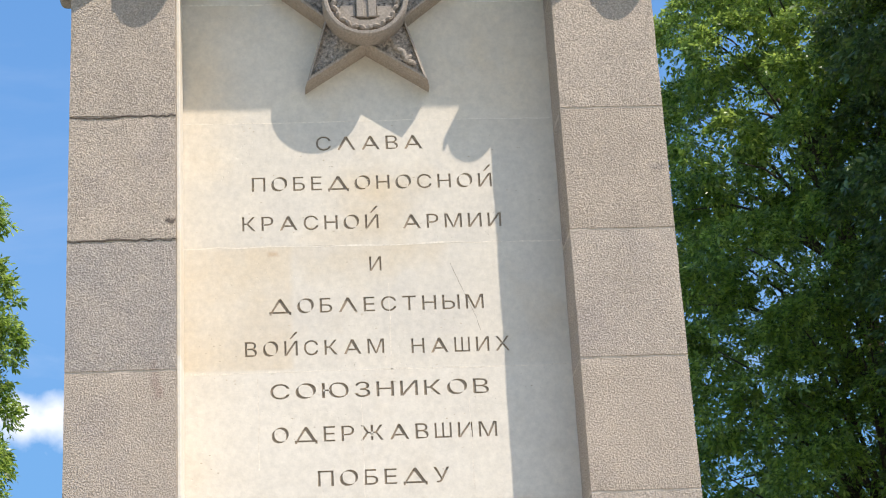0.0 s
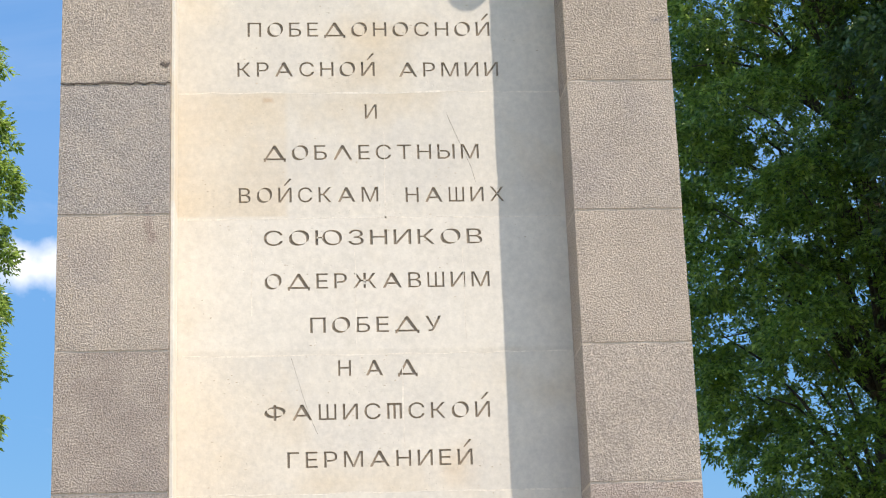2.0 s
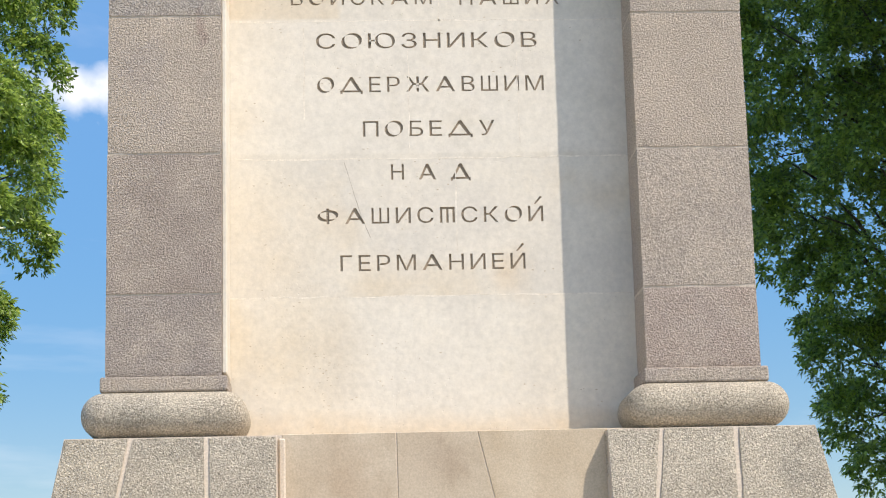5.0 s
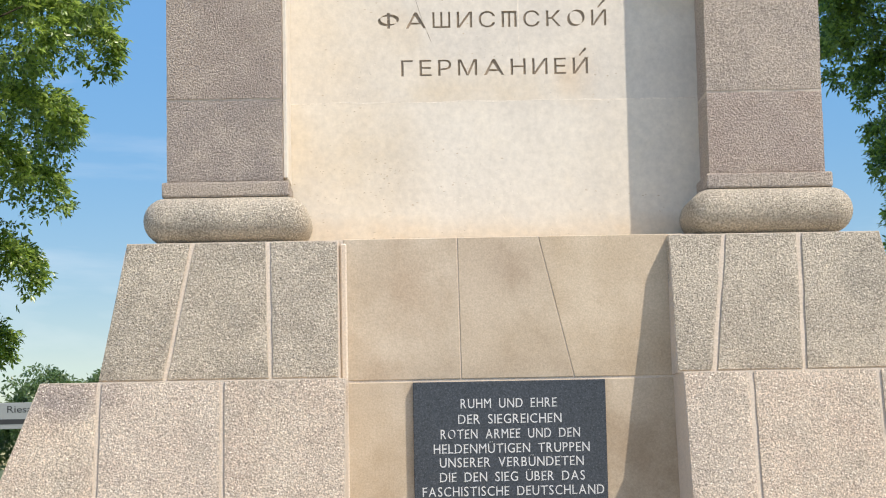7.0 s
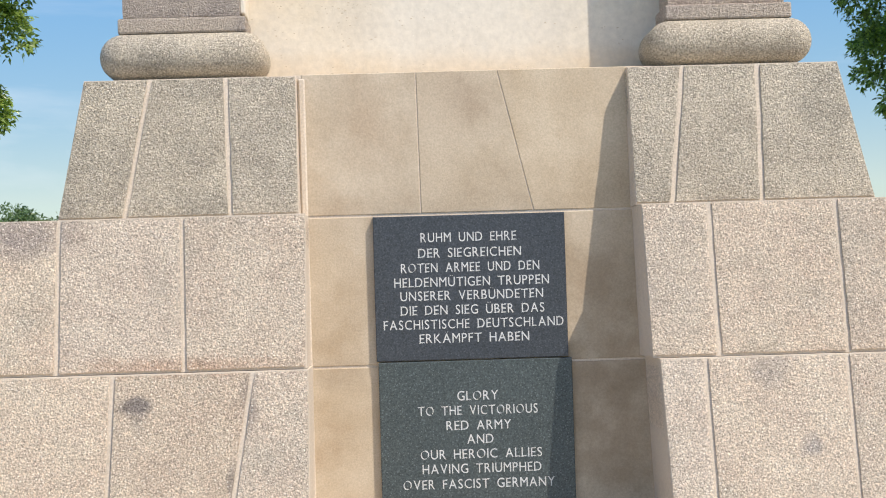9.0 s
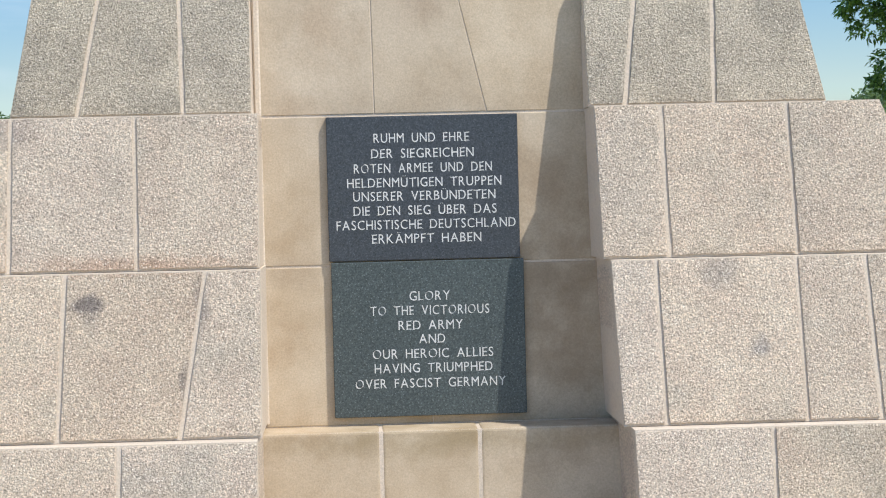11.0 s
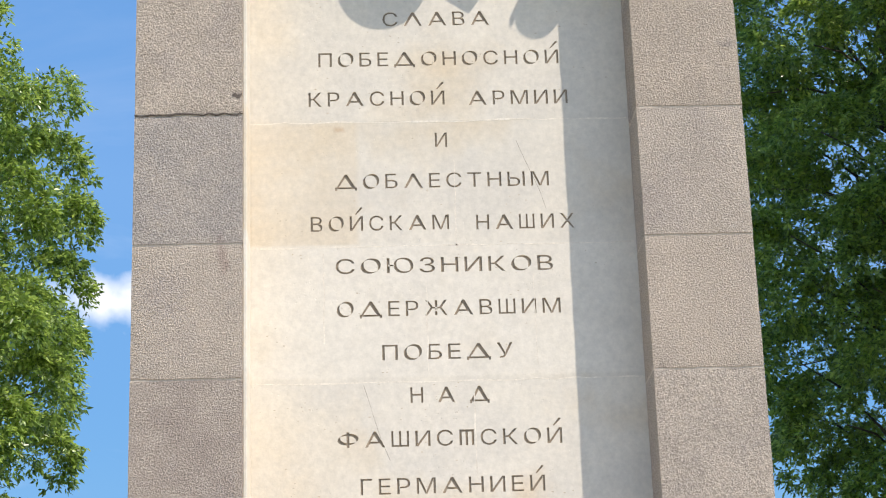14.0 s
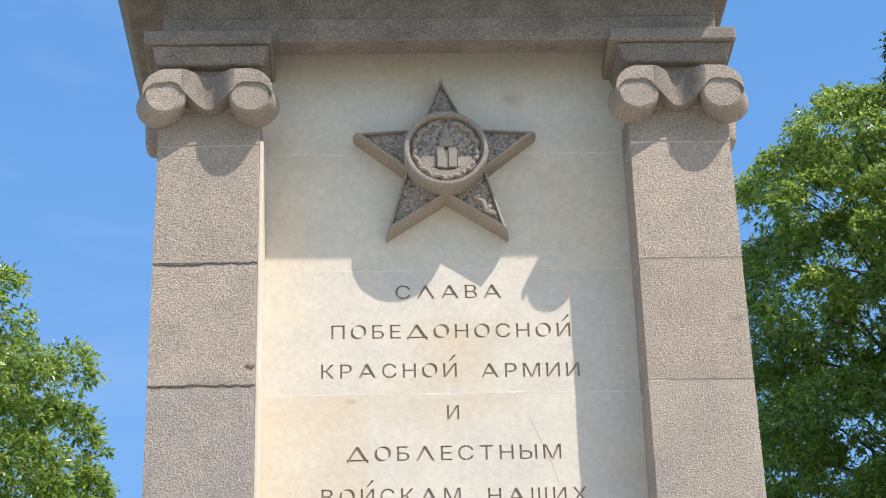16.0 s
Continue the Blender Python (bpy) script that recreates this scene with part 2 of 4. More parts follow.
PORPHYRY = stone("pinkish_porphyry", (0.485, 0.405, 0.325), (0.42, 0.352, 0.285), grain=130, grain_amt=0.42, blotch=5.0, blotch_amt=0.9, bump=1.0, bump_scale=130, relief=0.011, speck=((0.66, 0.57, 0.48), 80, 0.40),
                 vary=0.08, stain=(0.385, 0.325, 0.28), stain_scale=2.2, stain_lo=0.53, pits=(30, 0.7),
                 patches=[(0.0, 6.78, 3.0, 0.45, (0.46, 0.385, 0.33), 0.8, 0.03, True), (0.0, 6.10, 3.0, 0.25, (0.34, 0.285, 0.24), 0.6, 0.10, True), (-1.04, 4.434, 0.22, 0.275, (0.345, 0.305, 0.27), 0.8, 0.01, True), (-1.04, 2.90, 0.22, 0.16, (0.29, 0.245, 0.215), 0.8, 0.02, True),
                          (-1.04, 3.334, 0.22, 0.274, (0.32, 0.255, 0.21), 0.7, 0.01, True), (1.0, 2.90, 0.22, 0.16, (0.36, 0.275, 0.225), 0.7, 0.02, True),
                          (-0.90, 4.10, 0.02, 0.07, (0.26, 0.17, 0.14), 0.6, 0.5, False), (1.17, 4.98, 0.035, 0.02, (0.20, 0.18, 0.17), 0.7, 0.5, False),
                          (-0.85, 4.79, 0.025, 0.012, (0.12, 0.09, 0.075), 0.8, 0.5, False)])
LIMESTONE = stone("cream_limestone", (0.70, 0.635, 0.53), (0.62, 0.57, 0.49), grain=34, grain_amt=0.08, blotch=4.5, blotch_amt=0.9,
                  bump=0.16, bump_scale=55, rough=0.8, vary=0.05, pits=(55, 0.6), stain=(0.63, 0.53, 0.39), stain_scale=1.8, stain_lo=0.545,
                  patches=[(-0.60, 4.486, 0.236, 0.272, (0.64, 0.52, 0.36), 0.5, 0.05, True), (0.31, 3.17, 0.07, 0.09, (0.62, 0.47, 0.30), 0.6, 0.6, False),
                           (0.0, 2.55, 0.85, 0.06, (0.60, 0.45, 0.28), 0.7, 0.7, False), (-0.50, 2.86, 0.17, 0.17, (0.60, 0.49, 0.34), 0.5, 0.7, False),
                           (-0.43, 4.72, 0.016, 0.012, (0.50, 0.33, 0.19), 0.6, 0.5, False), (0.0, 5.02, 0.16, 0.04, (0.66, 0.53, 0.36), 0.5, 0.7, False),
                           (0.30, 6.18, 0.035, 0.03, (0.50, 0.32, 0.19), 0.8, 0.7, False), (-0.62, 3.30, 0.20, 0.20, (0.66, 0.55, 0.40), 0.5, 0.7, False),
                           (0.55, 5.62, 0.22, 0.28, (0.66, 0.53, 0.36), 0.55, 0.7, False), (-0.72, 5.60, 0.12, 0.35, (0.68, 0.56, 0.40), 0.5, 0.7, False),
                           (0.0, 3.94, 0.9, 0.28, (0.72, 0.665, 0.575), 0.7, 0.02, True), (0.02, 2.80, 0.30, 0.25, (0.72, 0.67, 0.58), 0.6, 0.3, True)])
# soot, with the shade under the overhang also put into the colour
SOOTSHADE = stone("sooty_shaded_weathered_stone", (0.29, 0.245, 0.20), (0.20, 0.17, 0.145), grain=120, grain_amt=0.5, blotch=7.0, blotch_amt=0.95, bump=0.8, bump_scale=140,
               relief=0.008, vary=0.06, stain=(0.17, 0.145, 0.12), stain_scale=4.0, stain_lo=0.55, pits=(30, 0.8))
OLDGRANITE = stone("lichened_granite", (0.50, 0.435, 0.335), (0.40, 0.345, 0.265), grain=130, grain_amt=0.58, blotch=5.0, blotch_amt=0.95, bump=1.0, bump_scale=135,
                   relief=0.011, vary=0.06, stain=(0.32, 0.285, 0.225), stain_scale=2.4, stain_lo=0.53, speck=((0.80, 0.72, 0.60), 80, 0.65), pits=(34, 0.7))
PITTED = stone("weathered_pit", (0.56, 0.47, 0.35), (0.46, 0.38, 0.27), grain=90, grain_amt=0.2, bump=0.2, vary=0)
FILLING = stone("pale_joint_filling", (0.78, 0.71, 0.60), (0.66, 0.59, 0.49), grain=60, grain_amt=0.15, blotch=9, blotch_amt=0.9, bump=0.3, vary=0)
GAP = stone("joint_gap_shade", (0.10, 0.08, 0.065), (0.16, 0.125, 0.10), grain=80, grain_amt=0.3, bump=0.4, vary=0)
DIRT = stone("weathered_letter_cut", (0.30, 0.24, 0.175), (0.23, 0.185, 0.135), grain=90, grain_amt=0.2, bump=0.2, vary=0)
SANDSTONE = stone("tan_sandstone", (0.56, 0.465, 0.345), (0.46, 0.365, 0.255), grain=140, grain_amt=0.14, blotch=5.0, blotch_amt=1.0,
                  bump=0.18, bump_scale=150, vary=0.08, stain=(0.40, 0.29, 0.185), stain_scale=3.2, stain_lo=0.58,
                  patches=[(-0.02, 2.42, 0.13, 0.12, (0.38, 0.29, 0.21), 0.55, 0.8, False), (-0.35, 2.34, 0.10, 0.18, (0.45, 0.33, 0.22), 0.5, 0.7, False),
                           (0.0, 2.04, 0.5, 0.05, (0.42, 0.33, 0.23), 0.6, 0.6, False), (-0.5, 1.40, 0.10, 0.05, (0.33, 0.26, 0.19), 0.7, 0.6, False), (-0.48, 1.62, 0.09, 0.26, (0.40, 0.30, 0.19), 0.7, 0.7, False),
                           # patches at x 0.50 and 0.46: brown stain plus shade painted into the colour
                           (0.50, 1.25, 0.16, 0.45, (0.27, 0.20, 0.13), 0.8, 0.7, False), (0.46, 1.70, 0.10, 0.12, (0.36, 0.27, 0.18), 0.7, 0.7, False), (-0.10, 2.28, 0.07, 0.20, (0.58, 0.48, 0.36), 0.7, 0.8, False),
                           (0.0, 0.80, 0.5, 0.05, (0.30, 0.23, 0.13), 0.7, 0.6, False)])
MORTAR = stone("pale_mortar", (0.62, 0.53, 0.43), (0.54, 0.46, 0.37), grain=120, grain_amt=0.18, bump=0.35, vary=0)
STARSTONE = stone("grey_carved_stone", (0.33, 0.28, 0.235), (0.21, 0.18, 0.155), grain=70, grain_amt=0.8, bump=1.0, bump_scale=48, relief=0.016,
                  vary=0)
RIMSTONE = stone("smooth_grey_stone", (0.34, 0.29, 0.24), (0.26, 0.225, 0.19), grain=110, grain_amt=0.3, bump=0.5, vary=0.1)
DARKGRANITE = stone("blue_black_granite", (0.050, 0.057, 0.066), (0.038, 0.044, 0.053), grain=150, grain_amt=0.6, bump=0.04, rough=0.32,
                    vary=0, speck=((0.12, 0.13, 0.15), 95, 0.6))
GREENGRANITE = stone("green_grey_granite", (0.064, 0.080, 0.080), (0.047, 0.061, 0.063), grain=150, grain_amt=0.6, bump=0.04, rough=0.34,
                     vary=0, speck=((0.19, 0.22, 0.225), 95, 0.65))
LETTERING = stone("silver_lettering", (0.64, 0.64, 0.62), (0.54, 0.55, 0.54), grain=150, grain_amt=0.1, bump=0.1, rough=0.6, vary=0)
BOUNCEGRAVEL = stone("pale_bounce_gravel", (0.47, 0.425, 0.36), (0.40, 0.36, 0.305), grain=60, grain_amt=0.4, bump=1.0, bump_scale=60, vary=0)
EARTH = stone("lawn_ground", (0.075, 0.11, 0.03), (0.11, 0.125, 0.045), grain=40, grain_amt=0.5, blotch=0.25, blotch_amt=1.0,
              bump=1.0, bump_scale=30, vary=0)
BARK = stone("grey_brown_bark", (0.11, 0.085, 0.06), (0.075, 0.06, 0.045), grain=25, grain_amt=0.5, bump=1.0, bump_scale=20, vary=0)
SIGNGREY = stone("grey_sign_metal", (0.36, 0.37, 0.36), (0.33, 0.34, 0.33), grain=30, grain_amt=0.05, bump=0.02, rough=0.5, vary=0)
SIGNINK = stone("dark_sign_paint", (0.05, 0.05, 0.05), (0.04, 0.04, 0.04), grain=30, grain_amt=0.05, bump=0, rough=0.5, vary=0)


def leaf_material(name, c1, c2, c3, through_light=0.42):
    m = bpy.data.materials.new(name)
    m.use_nodes = True
    N, L = m.node_tree.nodes, m.node_tree.links
    bsdf = N["Principled BSDF"]
    geo = N.new("ShaderNodeNewGeometry")
    ramp = N.new("ShaderNodeValToRGB")
    e = ramp.color_ramp.elements
    e[0].color, e[1].color = (*c1, 1), (*c3, 1)
    mid = e.new(0.5)
    mid.color = (*c2, 1)
    L.new(geo.outputs["Random Per Island"], ramp.inputs["Fac"])
    L.new(ramp.outputs["Color"], bsdf.inputs["Base Color"])
    bsdf.inputs["Roughness"].default_value = 0.30
    bsdf.inputs["Specular IOR Level"].default_value = 0.65
    tr = N.new("ShaderNodeBsdfTranslucent")
    hs = N.new("ShaderNodeHueSaturation")
    hs.inputs["Value"].default_value = 1.9
    hs.inputs["Hue"].default_value = 0.485
    L.new(ramp.outputs["Color"], hs.inputs["Color"])
    L.new(hs.outputs["Color"], tr.inputs["Color"])
    mx = N.new("ShaderNodeMixShader")
    mx.inputs[0].default_value = through_light
    L.new(bsdf.outputs[0], mx.inputs[1])
    L.new(tr.outputs[0], mx.inputs[2])
    L.new(mx.outputs[0], N["Material Output"].inputs["Surface"])
    return m


LEAF = leaf_material("summer_leaf", (0.070, 0.125, 0.030), (0.165, 0.255, 0.050), (0.34, 0.46, 0.10))
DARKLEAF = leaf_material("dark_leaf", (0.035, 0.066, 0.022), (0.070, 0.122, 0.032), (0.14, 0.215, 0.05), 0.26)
FARLEAF = leaf_material("far_leaf", (0.07, 0.12, 0.045), (0.10, 0.165, 0.06), (0.14, 0.21, 0.075))


# ---- building helpers ----
def finish(bm, name, mat, smooth=False):
    me = bpy.data.meshes.new(name)
    bmesh.ops.recalc_face_normals(bm, faces=bm.faces)
    bm.to_mesh(me)
    bm.free()
    me.materials.append(mat)
    if smooth:
        me.shade_smooth()
    return me


def part(name, bm, mat, parent=None, label="", smooth=False):
    ob = new(name, finish(bm, name, mat, smooth))
    ob.parent = parent
    return tagged(ob, label)


def hexa(corners, bevel=0.004, segments=1):
    """A block from eight corners: front TL TR BR BL, then back TL TR BR BL."""
    bm = bmesh.new()
    v = [bm.verts.new(c) for c in corners]
    for f in ((0, 1, 2, 3), (5, 4, 7, 6), (4, 5, 1, 0), (3, 2, 6, 7), (4, 0, 3, 7), (1, 5, 6, 2)):
        bm.faces.new([v[i] for i in f])
    bmesh.ops.recalc_face_normals(bm, faces=bm.faces)
    if bevel:
        bmesh.ops.bevel(bm, geom=bm.edges[:], offset=bevel, segments=segments, affect="EDGES", profile=0.5)
    return bm


def box(x0, x1, y0, y1, z0, z1, bevel=0.004, segments=1):
    return hexa([(x0, y0, z1), (x1, y0, z1), (x1, y0, z0), (x0, y0, z0), (x0, y1, z1), (x1, y1, z1), (x1, y1, z0), (x0, y1, z0)],
                bevel, segments)


def worn(bm, seed, chip=0.0045, cuts=13):
    """Breaks the straight edges of a sharp block: finer faces, edges knocked back unevenly."""
    bmesh.ops.subdivide_edges(bm, edges=bm.edges[:], cuts=cuts, use_grid_fill=True)
    bm.normal_update()
    for v in bm.verts:
        sides = []
        for f in v.link_faces:
            if all(f.normal.dot(q) < 0.9 for q in sides):
                sides.append(f.normal.copy())
        if len(sides) > 1:
            k = noise.noise(v.co * 11 + Vector((seed, 0, 0))) + 0.6 * noise.noise(v.co * 37 + Vector((0, seed, 0)))
            v.co -= sum(sides, Vector()) * (0.0012 + chip * max(0.0, k))
    return bm


def prism(outline, y0, y1, bevel=0.0):
    """Extrudes an outline of (x, z) from y0 (front) to y1 (back)."""
    bm = bmesh.new()
    a = [bm.verts.new((x, y0, z)) for x, z in outline]
    b = [bm.verts.new((x, y1, z)) for x, z in outline]
    n = len(outline)
    front = bm.faces.new(a)
    bm.faces.new(b[::-1])
    for i in range(n):
        bm.faces.new((a[i], a[(i + 1) % n], b[(i + 1) % n], b[i]))
    bmesh.ops.recalc_face_normals(bm, faces=bm.faces)
    if bevel:
        bmesh.ops.bevel(bm, geom=list(front.edges), offset=bevel, segments=2, affect="EDGES", profile=0.5)
    return bm


def circle(cx, cz, r, n=32, a0=0.0, a1=2 * math.pi):
    return [(cx + r * math.cos(a0 + (a1 - a0) * i / n), cz + r * math.sin(a0 + (a1 - a0) * i / n)) for i in range(n)]


def merge(*bms):
    out = bmesh.new()
    for b in bms:
        me = bpy.data.meshes.new("tmp")
        b.to_mesh(me)
        b.free()
        out.from_mesh(me)
        bpy.data.meshes.remove(me)
    return out


def thing(name, label, category, at=(0, 0, 0), **more):
    ob = new(name)
    ob.location = at
    return tagged(ob, label, category, **more)


# ---- lettering ----
def glyphs(text, spacing=1.0, thin=-0.008):
    """Outlines of a line of text as closed polygons in x, y; the capitals stand on y = 0, the line is centred on x = 0."""
    cu = bpy.data.curves.new("lettering", "FONT")
    cu.body = text
    cu.space_character = spacing
    cu.offset = thin
    ob = bpy.data.objects.new("lettering", cu)
    scene.collection.objects.link(ob)
    dep = bpy.context.evaluated_depsgraph_get()
    flat = ob.evaluated_get(dep).to_curve(dep)
    polys = []
    for sp in flat.splines:
        pts = sp.bezier_points
        poly = []
        for i in range(len(pts)):
            p, q = pts[i], pts[(i + 1) % len(pts)]
            straight = (p.handle_right - p.co).length < 1e-5 and (q.handle_left - q.co).length < 1e-5
            k = 1 if straight else 4
            for j in range(k):
                t = j / k
                c = (1 - t) ** 3 * p.co + 3 * (1 - t) ** 2 * t * p.handle_right + 3 * (1 - t) * t * t * q.handle_left + t ** 3 * q.co
                poly.append((c.x, c.y))
        polys.append(poly)
    bpy.data.objects.remove(ob)
    bpy.data.curves.remove(cu)
    return polys


def fit_line(polys, x0, x1, z, cap, cap_ref):
    lo = min(x for p in polys for x, _ in p)
    hi = max(x for p in polys for x, _ in p)
    sx, sz = (x1 - x0) / (hi - lo), cap / cap_ref
    return [[(x0 + (x - lo) * sx, z + y * sz) for x, y in p] for p in polys]


def plate(name, polys, y_front, y_back, mat, parent, label=""):
    """A flat piece, filled between its polygons (holes stay open), with real thickness. Polygons in x, z."""
    cu = bpy.data.curves.new(name, "CURVE")
    cu.dimensions = "2D"
    cu.fill_mode = "BOTH"
    cu.extrude = (y_back - y_front) / 2
    for p in polys:
        sp = cu.splines.new("POLY")
        sp.points.add(len(p) - 1)
        for q, (x, z) in zip(sp.points, p):
            q.co = (x, z, 0, 1)
        sp.use_cyclic_u = True
    tmp = bpy.data.objects.new(name, cu)
    scene.collection.objects.link(tmp)
    dep = bpy.context.evaluated_depsgraph_get()
    me = bpy.data.meshes.new_from_object(tmp.evaluated_get(dep))
    bpy.data.objects.remove(tmp)
    bpy.data.curves.remove(cu)
    me.transform(Matrix(((1, 0, 0, 0), (0, 0, -1, (y_front + y_back) / 2), (0, 1, 0, 0), (0, 0, 0, 1))))
    me.name = name
    me.materials.clear()
    me.materials.append(mat)
    ob = new(name, me)
    ob.parent = parent
    return tagged(ob, label)


# ---- ground ----
def build_ground():
    bm = bmesh.new()
    rings = [0, 3, 6, 10, 16, 25, 40, 70, 120, 250, 600, 1500]
    n = 48
    prev = None
    for r in rings:
        if r == 0:
            ring = [bm.verts.new((0, 0, 0))]
        else:
            ring = [bm.verts.new((r * math.cos(2 * math.pi * i / n), r * math.sin(2 * math.pi * i / n),
                                  0.04 * noise.noise((r * 0.3, i * 0.7, 0)) if r > 6 else 0)) for i in range(n)]
        if prev:
            for i in range(n):
                j = (i + 1) % n
                bm.faces.new((prev[0], ring[i], ring[j]) if len(prev) == 1 else (prev[i], ring[i], ring[j], prev[j]))
        prev = ring
    ob = part("ground", bm, EARTH)
    # unseen forecourt, added pale so that it bounces sunlight onto the memorial
    ob.data.materials.append(BOUNCEGRAVEL)
    for f in ob.data.polygons:
        if f.center.length < 13 and f.center.y < 6:
            f.material_index = 1
    tagged(ob, "unseen pale gravel added for bounce light, and mown green lawn", "lawn", kind="structure")


build_ground()

# ---- memorial ----
memorial = thing("memorial", "tall stone war memorial with pilasters, engraved panel and stepped plinth", "memorial")
DEPTH = 1.15


def build_shaft():
    core = part("shaft_core", box(-1.19, 1.145, 0.0105, DEPTH, 2.51, 6.55, 0), MORTAR, memorial, "plain stone core of the shaft")
    return core


build_shaft()

# engraved panel, course by course
CAP = 0.064
# words, their span in x and their foot; Й is written with a slanted stroke, one Т with three legs
LINES = [("СЛАВА", -0.245, 0.209, 5.196), ("ПОБЕДОНОСНОЙ", -0.520, 0.497, 5.012), ("КРАСНОЙ", -0.563, 0.008, 4.833), ("АРМИИ", 0.108, 0.527, 4.829),
         ("И", -0.038, 0.012, 4.643), ("ДОБЛЕСТНЫМ", -0.457, 0.430, 4.464), ("ВОЙСКАМ", -0.560, 0.009, 4.281), ("НАШИХ", 0.121, 0.527, 4.277),
         ("СОЮЗНИКОВ", -0.460, 0.429, 4.097), ("ОДЕРЖАВШИМ", -0.457, 0.452, 3.914), ("ПОБЕДУ", -0.278, 0.249, 3.730),
         ("НАД", -0.169, 0.147, 3.552), ("ФАШИСТСКОЙ", -0.463, 0.431, 3.375), ("ГЕРМАНИЕЙ", -0.375, 0.354, 3.185)]
PANEL_Z = [2.522, 3.083, 3.640, 4.212, 4.760, 5.330, 5.900, 6.456]


def wedge(kind, x, z, w, h, t):
    """Letters cut after their own pattern: A with a low bar, D on two feet, L without a bar, round F."""
    def inner(k):
        top = h - 1.7 * t
        return 1.15 * t + (w / 2 - 1.15 * t) * k / top
    if kind == "Ф":
        a, b, zc, m = w / 2, 0.37 * h, 0.53 * h, w / 2
        k = math.asin(0.5 * t / a)
        arc = lambda ra, rb, f, q: [(m + q * ra * math.cos(u), zc + rb * math.sin(u)) for u in [math.pi / 2 - f - (math.pi - 2 * f) * i / 14 for i in range(15)]]
        right, left = arc(a, b, k, 1), arc(a, b, k, -1)
        e = math.asin(0.5 * t / (a - t))
        shape = [[(m - t / 2, h), (m + t / 2, h)] + right + [(m + t / 2, 0), (m - t / 2, 0)] + left[::-1], arc(a - t, b - t, e, 1), arc(a - t, b - t, e, -1)]
    elif kind == "Л":
        shape = [[(0, 0), (w / 2 - 0.5 * t, h), (w / 2 + 0.5 * t, h), (w, 0), (w - 1.15 * t, 0), (w / 2, h - 1.7 * t), (1.15 * t, 0)]]
    elif kind == "А":
        k0, k1 = 0.24 * h, 0.24 * h + 0.85 * t
        shape = [[(0, 0), (w / 2 - 0.5 * t, h), (w / 2 + 0.5 * t, h), (w, 0), (w - 1.15 * t, 0), (w - inner(k0), k0), (inner(k0), k0), (1.15 * t, 0)],
                 [(inner(k1), k1), (w - inner(k1), k1), (w / 2, h - 1.7 * t)]]
    else:
        shape = [[(0, -0.11 * h), (0, 0.13 * h), (0.07 * w, 0.13 * h), (w / 2 - 0.5 * t, h), (w / 2 + 0.5 * t, h), (0.93 * w, 0.13 * h), (w, 0.13 * h),
                  (w, -0.11 * h), (w - 0.9 * t, -0.11 * h), (w - 0.9 * t, 0), (0.9 * t, 0), (0.9 * t, -0.11 * h)],
                 [(0.07 * w + 1.3 * t, 0.13 * h), (0.93 * w - 1.3 * t, 0.13 * h), (w / 2, h - 1.7 * t)]]
    return [[(x + p, z + q) for p, q in poly] for poly in shape]


def cut_line(text, x0, x1, z, cap_ref):
    """Letters of one word as the mason cut them."""
    g = CAP * (0.92 if text == "НАД" else 0.40)
    unit = CAP / cap_ref
    rows = []
    for ch in text:
        if ch in "АДЛФ":
            rows.append((ch, None, 0, CAP * {"Д": 1.12, "Ф": 1.02}.get(ch, 0.98)))
            continue
        three = ch == "Т" and "ФАШ" in text
        polys = glyphs({"Й": "И"}.get(ch, "Н" if three else ch), thin=0.004)
        lo = min(x for p in polys for x, _ in p)
        hi = max(x for p in polys for x, _ in p)
        rows.append((ch, polys, lo, (hi - lo) * unit * (0.8 if ch == "Ш" else 0.93)))
    scale = (x1 - x0 - g * (len(text) - 1)) / sum(r[3] for r in rows)
    x, out, t = x0, [], 0.0096
    for ch, polys, lo, w in rows:
        w *= scale
        if polys is None:
            out += wedge(ch, x, z, w, CAP, t)
        elif ch == "Т" and "ФАШ" in text:
            b, h, m = x + w, CAP, x + w / 2
            out.append([(x, z), (x, z + h), (b, z + h), (b, z), (b - t, z), (b - t, z + h - t), (m + t / 2, z + h - t), (m + t / 2, z),
                        (m - t / 2, z), (m - t / 2, z + h - t), (x + t, z + h - t), (x + t, z)])
        else:
            wide = max(px for p in polys for px, _ in p) - lo
            out += [[(x + (px - lo) / wide * w, z + py * unit) for px, py in p] for p in polys]
        if ch == "Й":
            c = x + w * 0.45
            out.append([(c - 0.006, z + CAP + 0.011), (c + 0.018, z + CAP + 0.040), (c + 0.033, z + CAP + 0.032), (c + 0.008, z + CAP + 0.006)])
        x += w + g
    return out


def inside(p, poly):
    hit = False
    for (x0, z0), (x1, z1) in zip(poly, poly[1:] + poly[:1]):
        if (z0 > p[1]) != (z1 > p[1]) and p[0] < x0 + (p[1] - z0) * (x1 - x0) / (z1 - z0):
            hit = not hit
    return hit


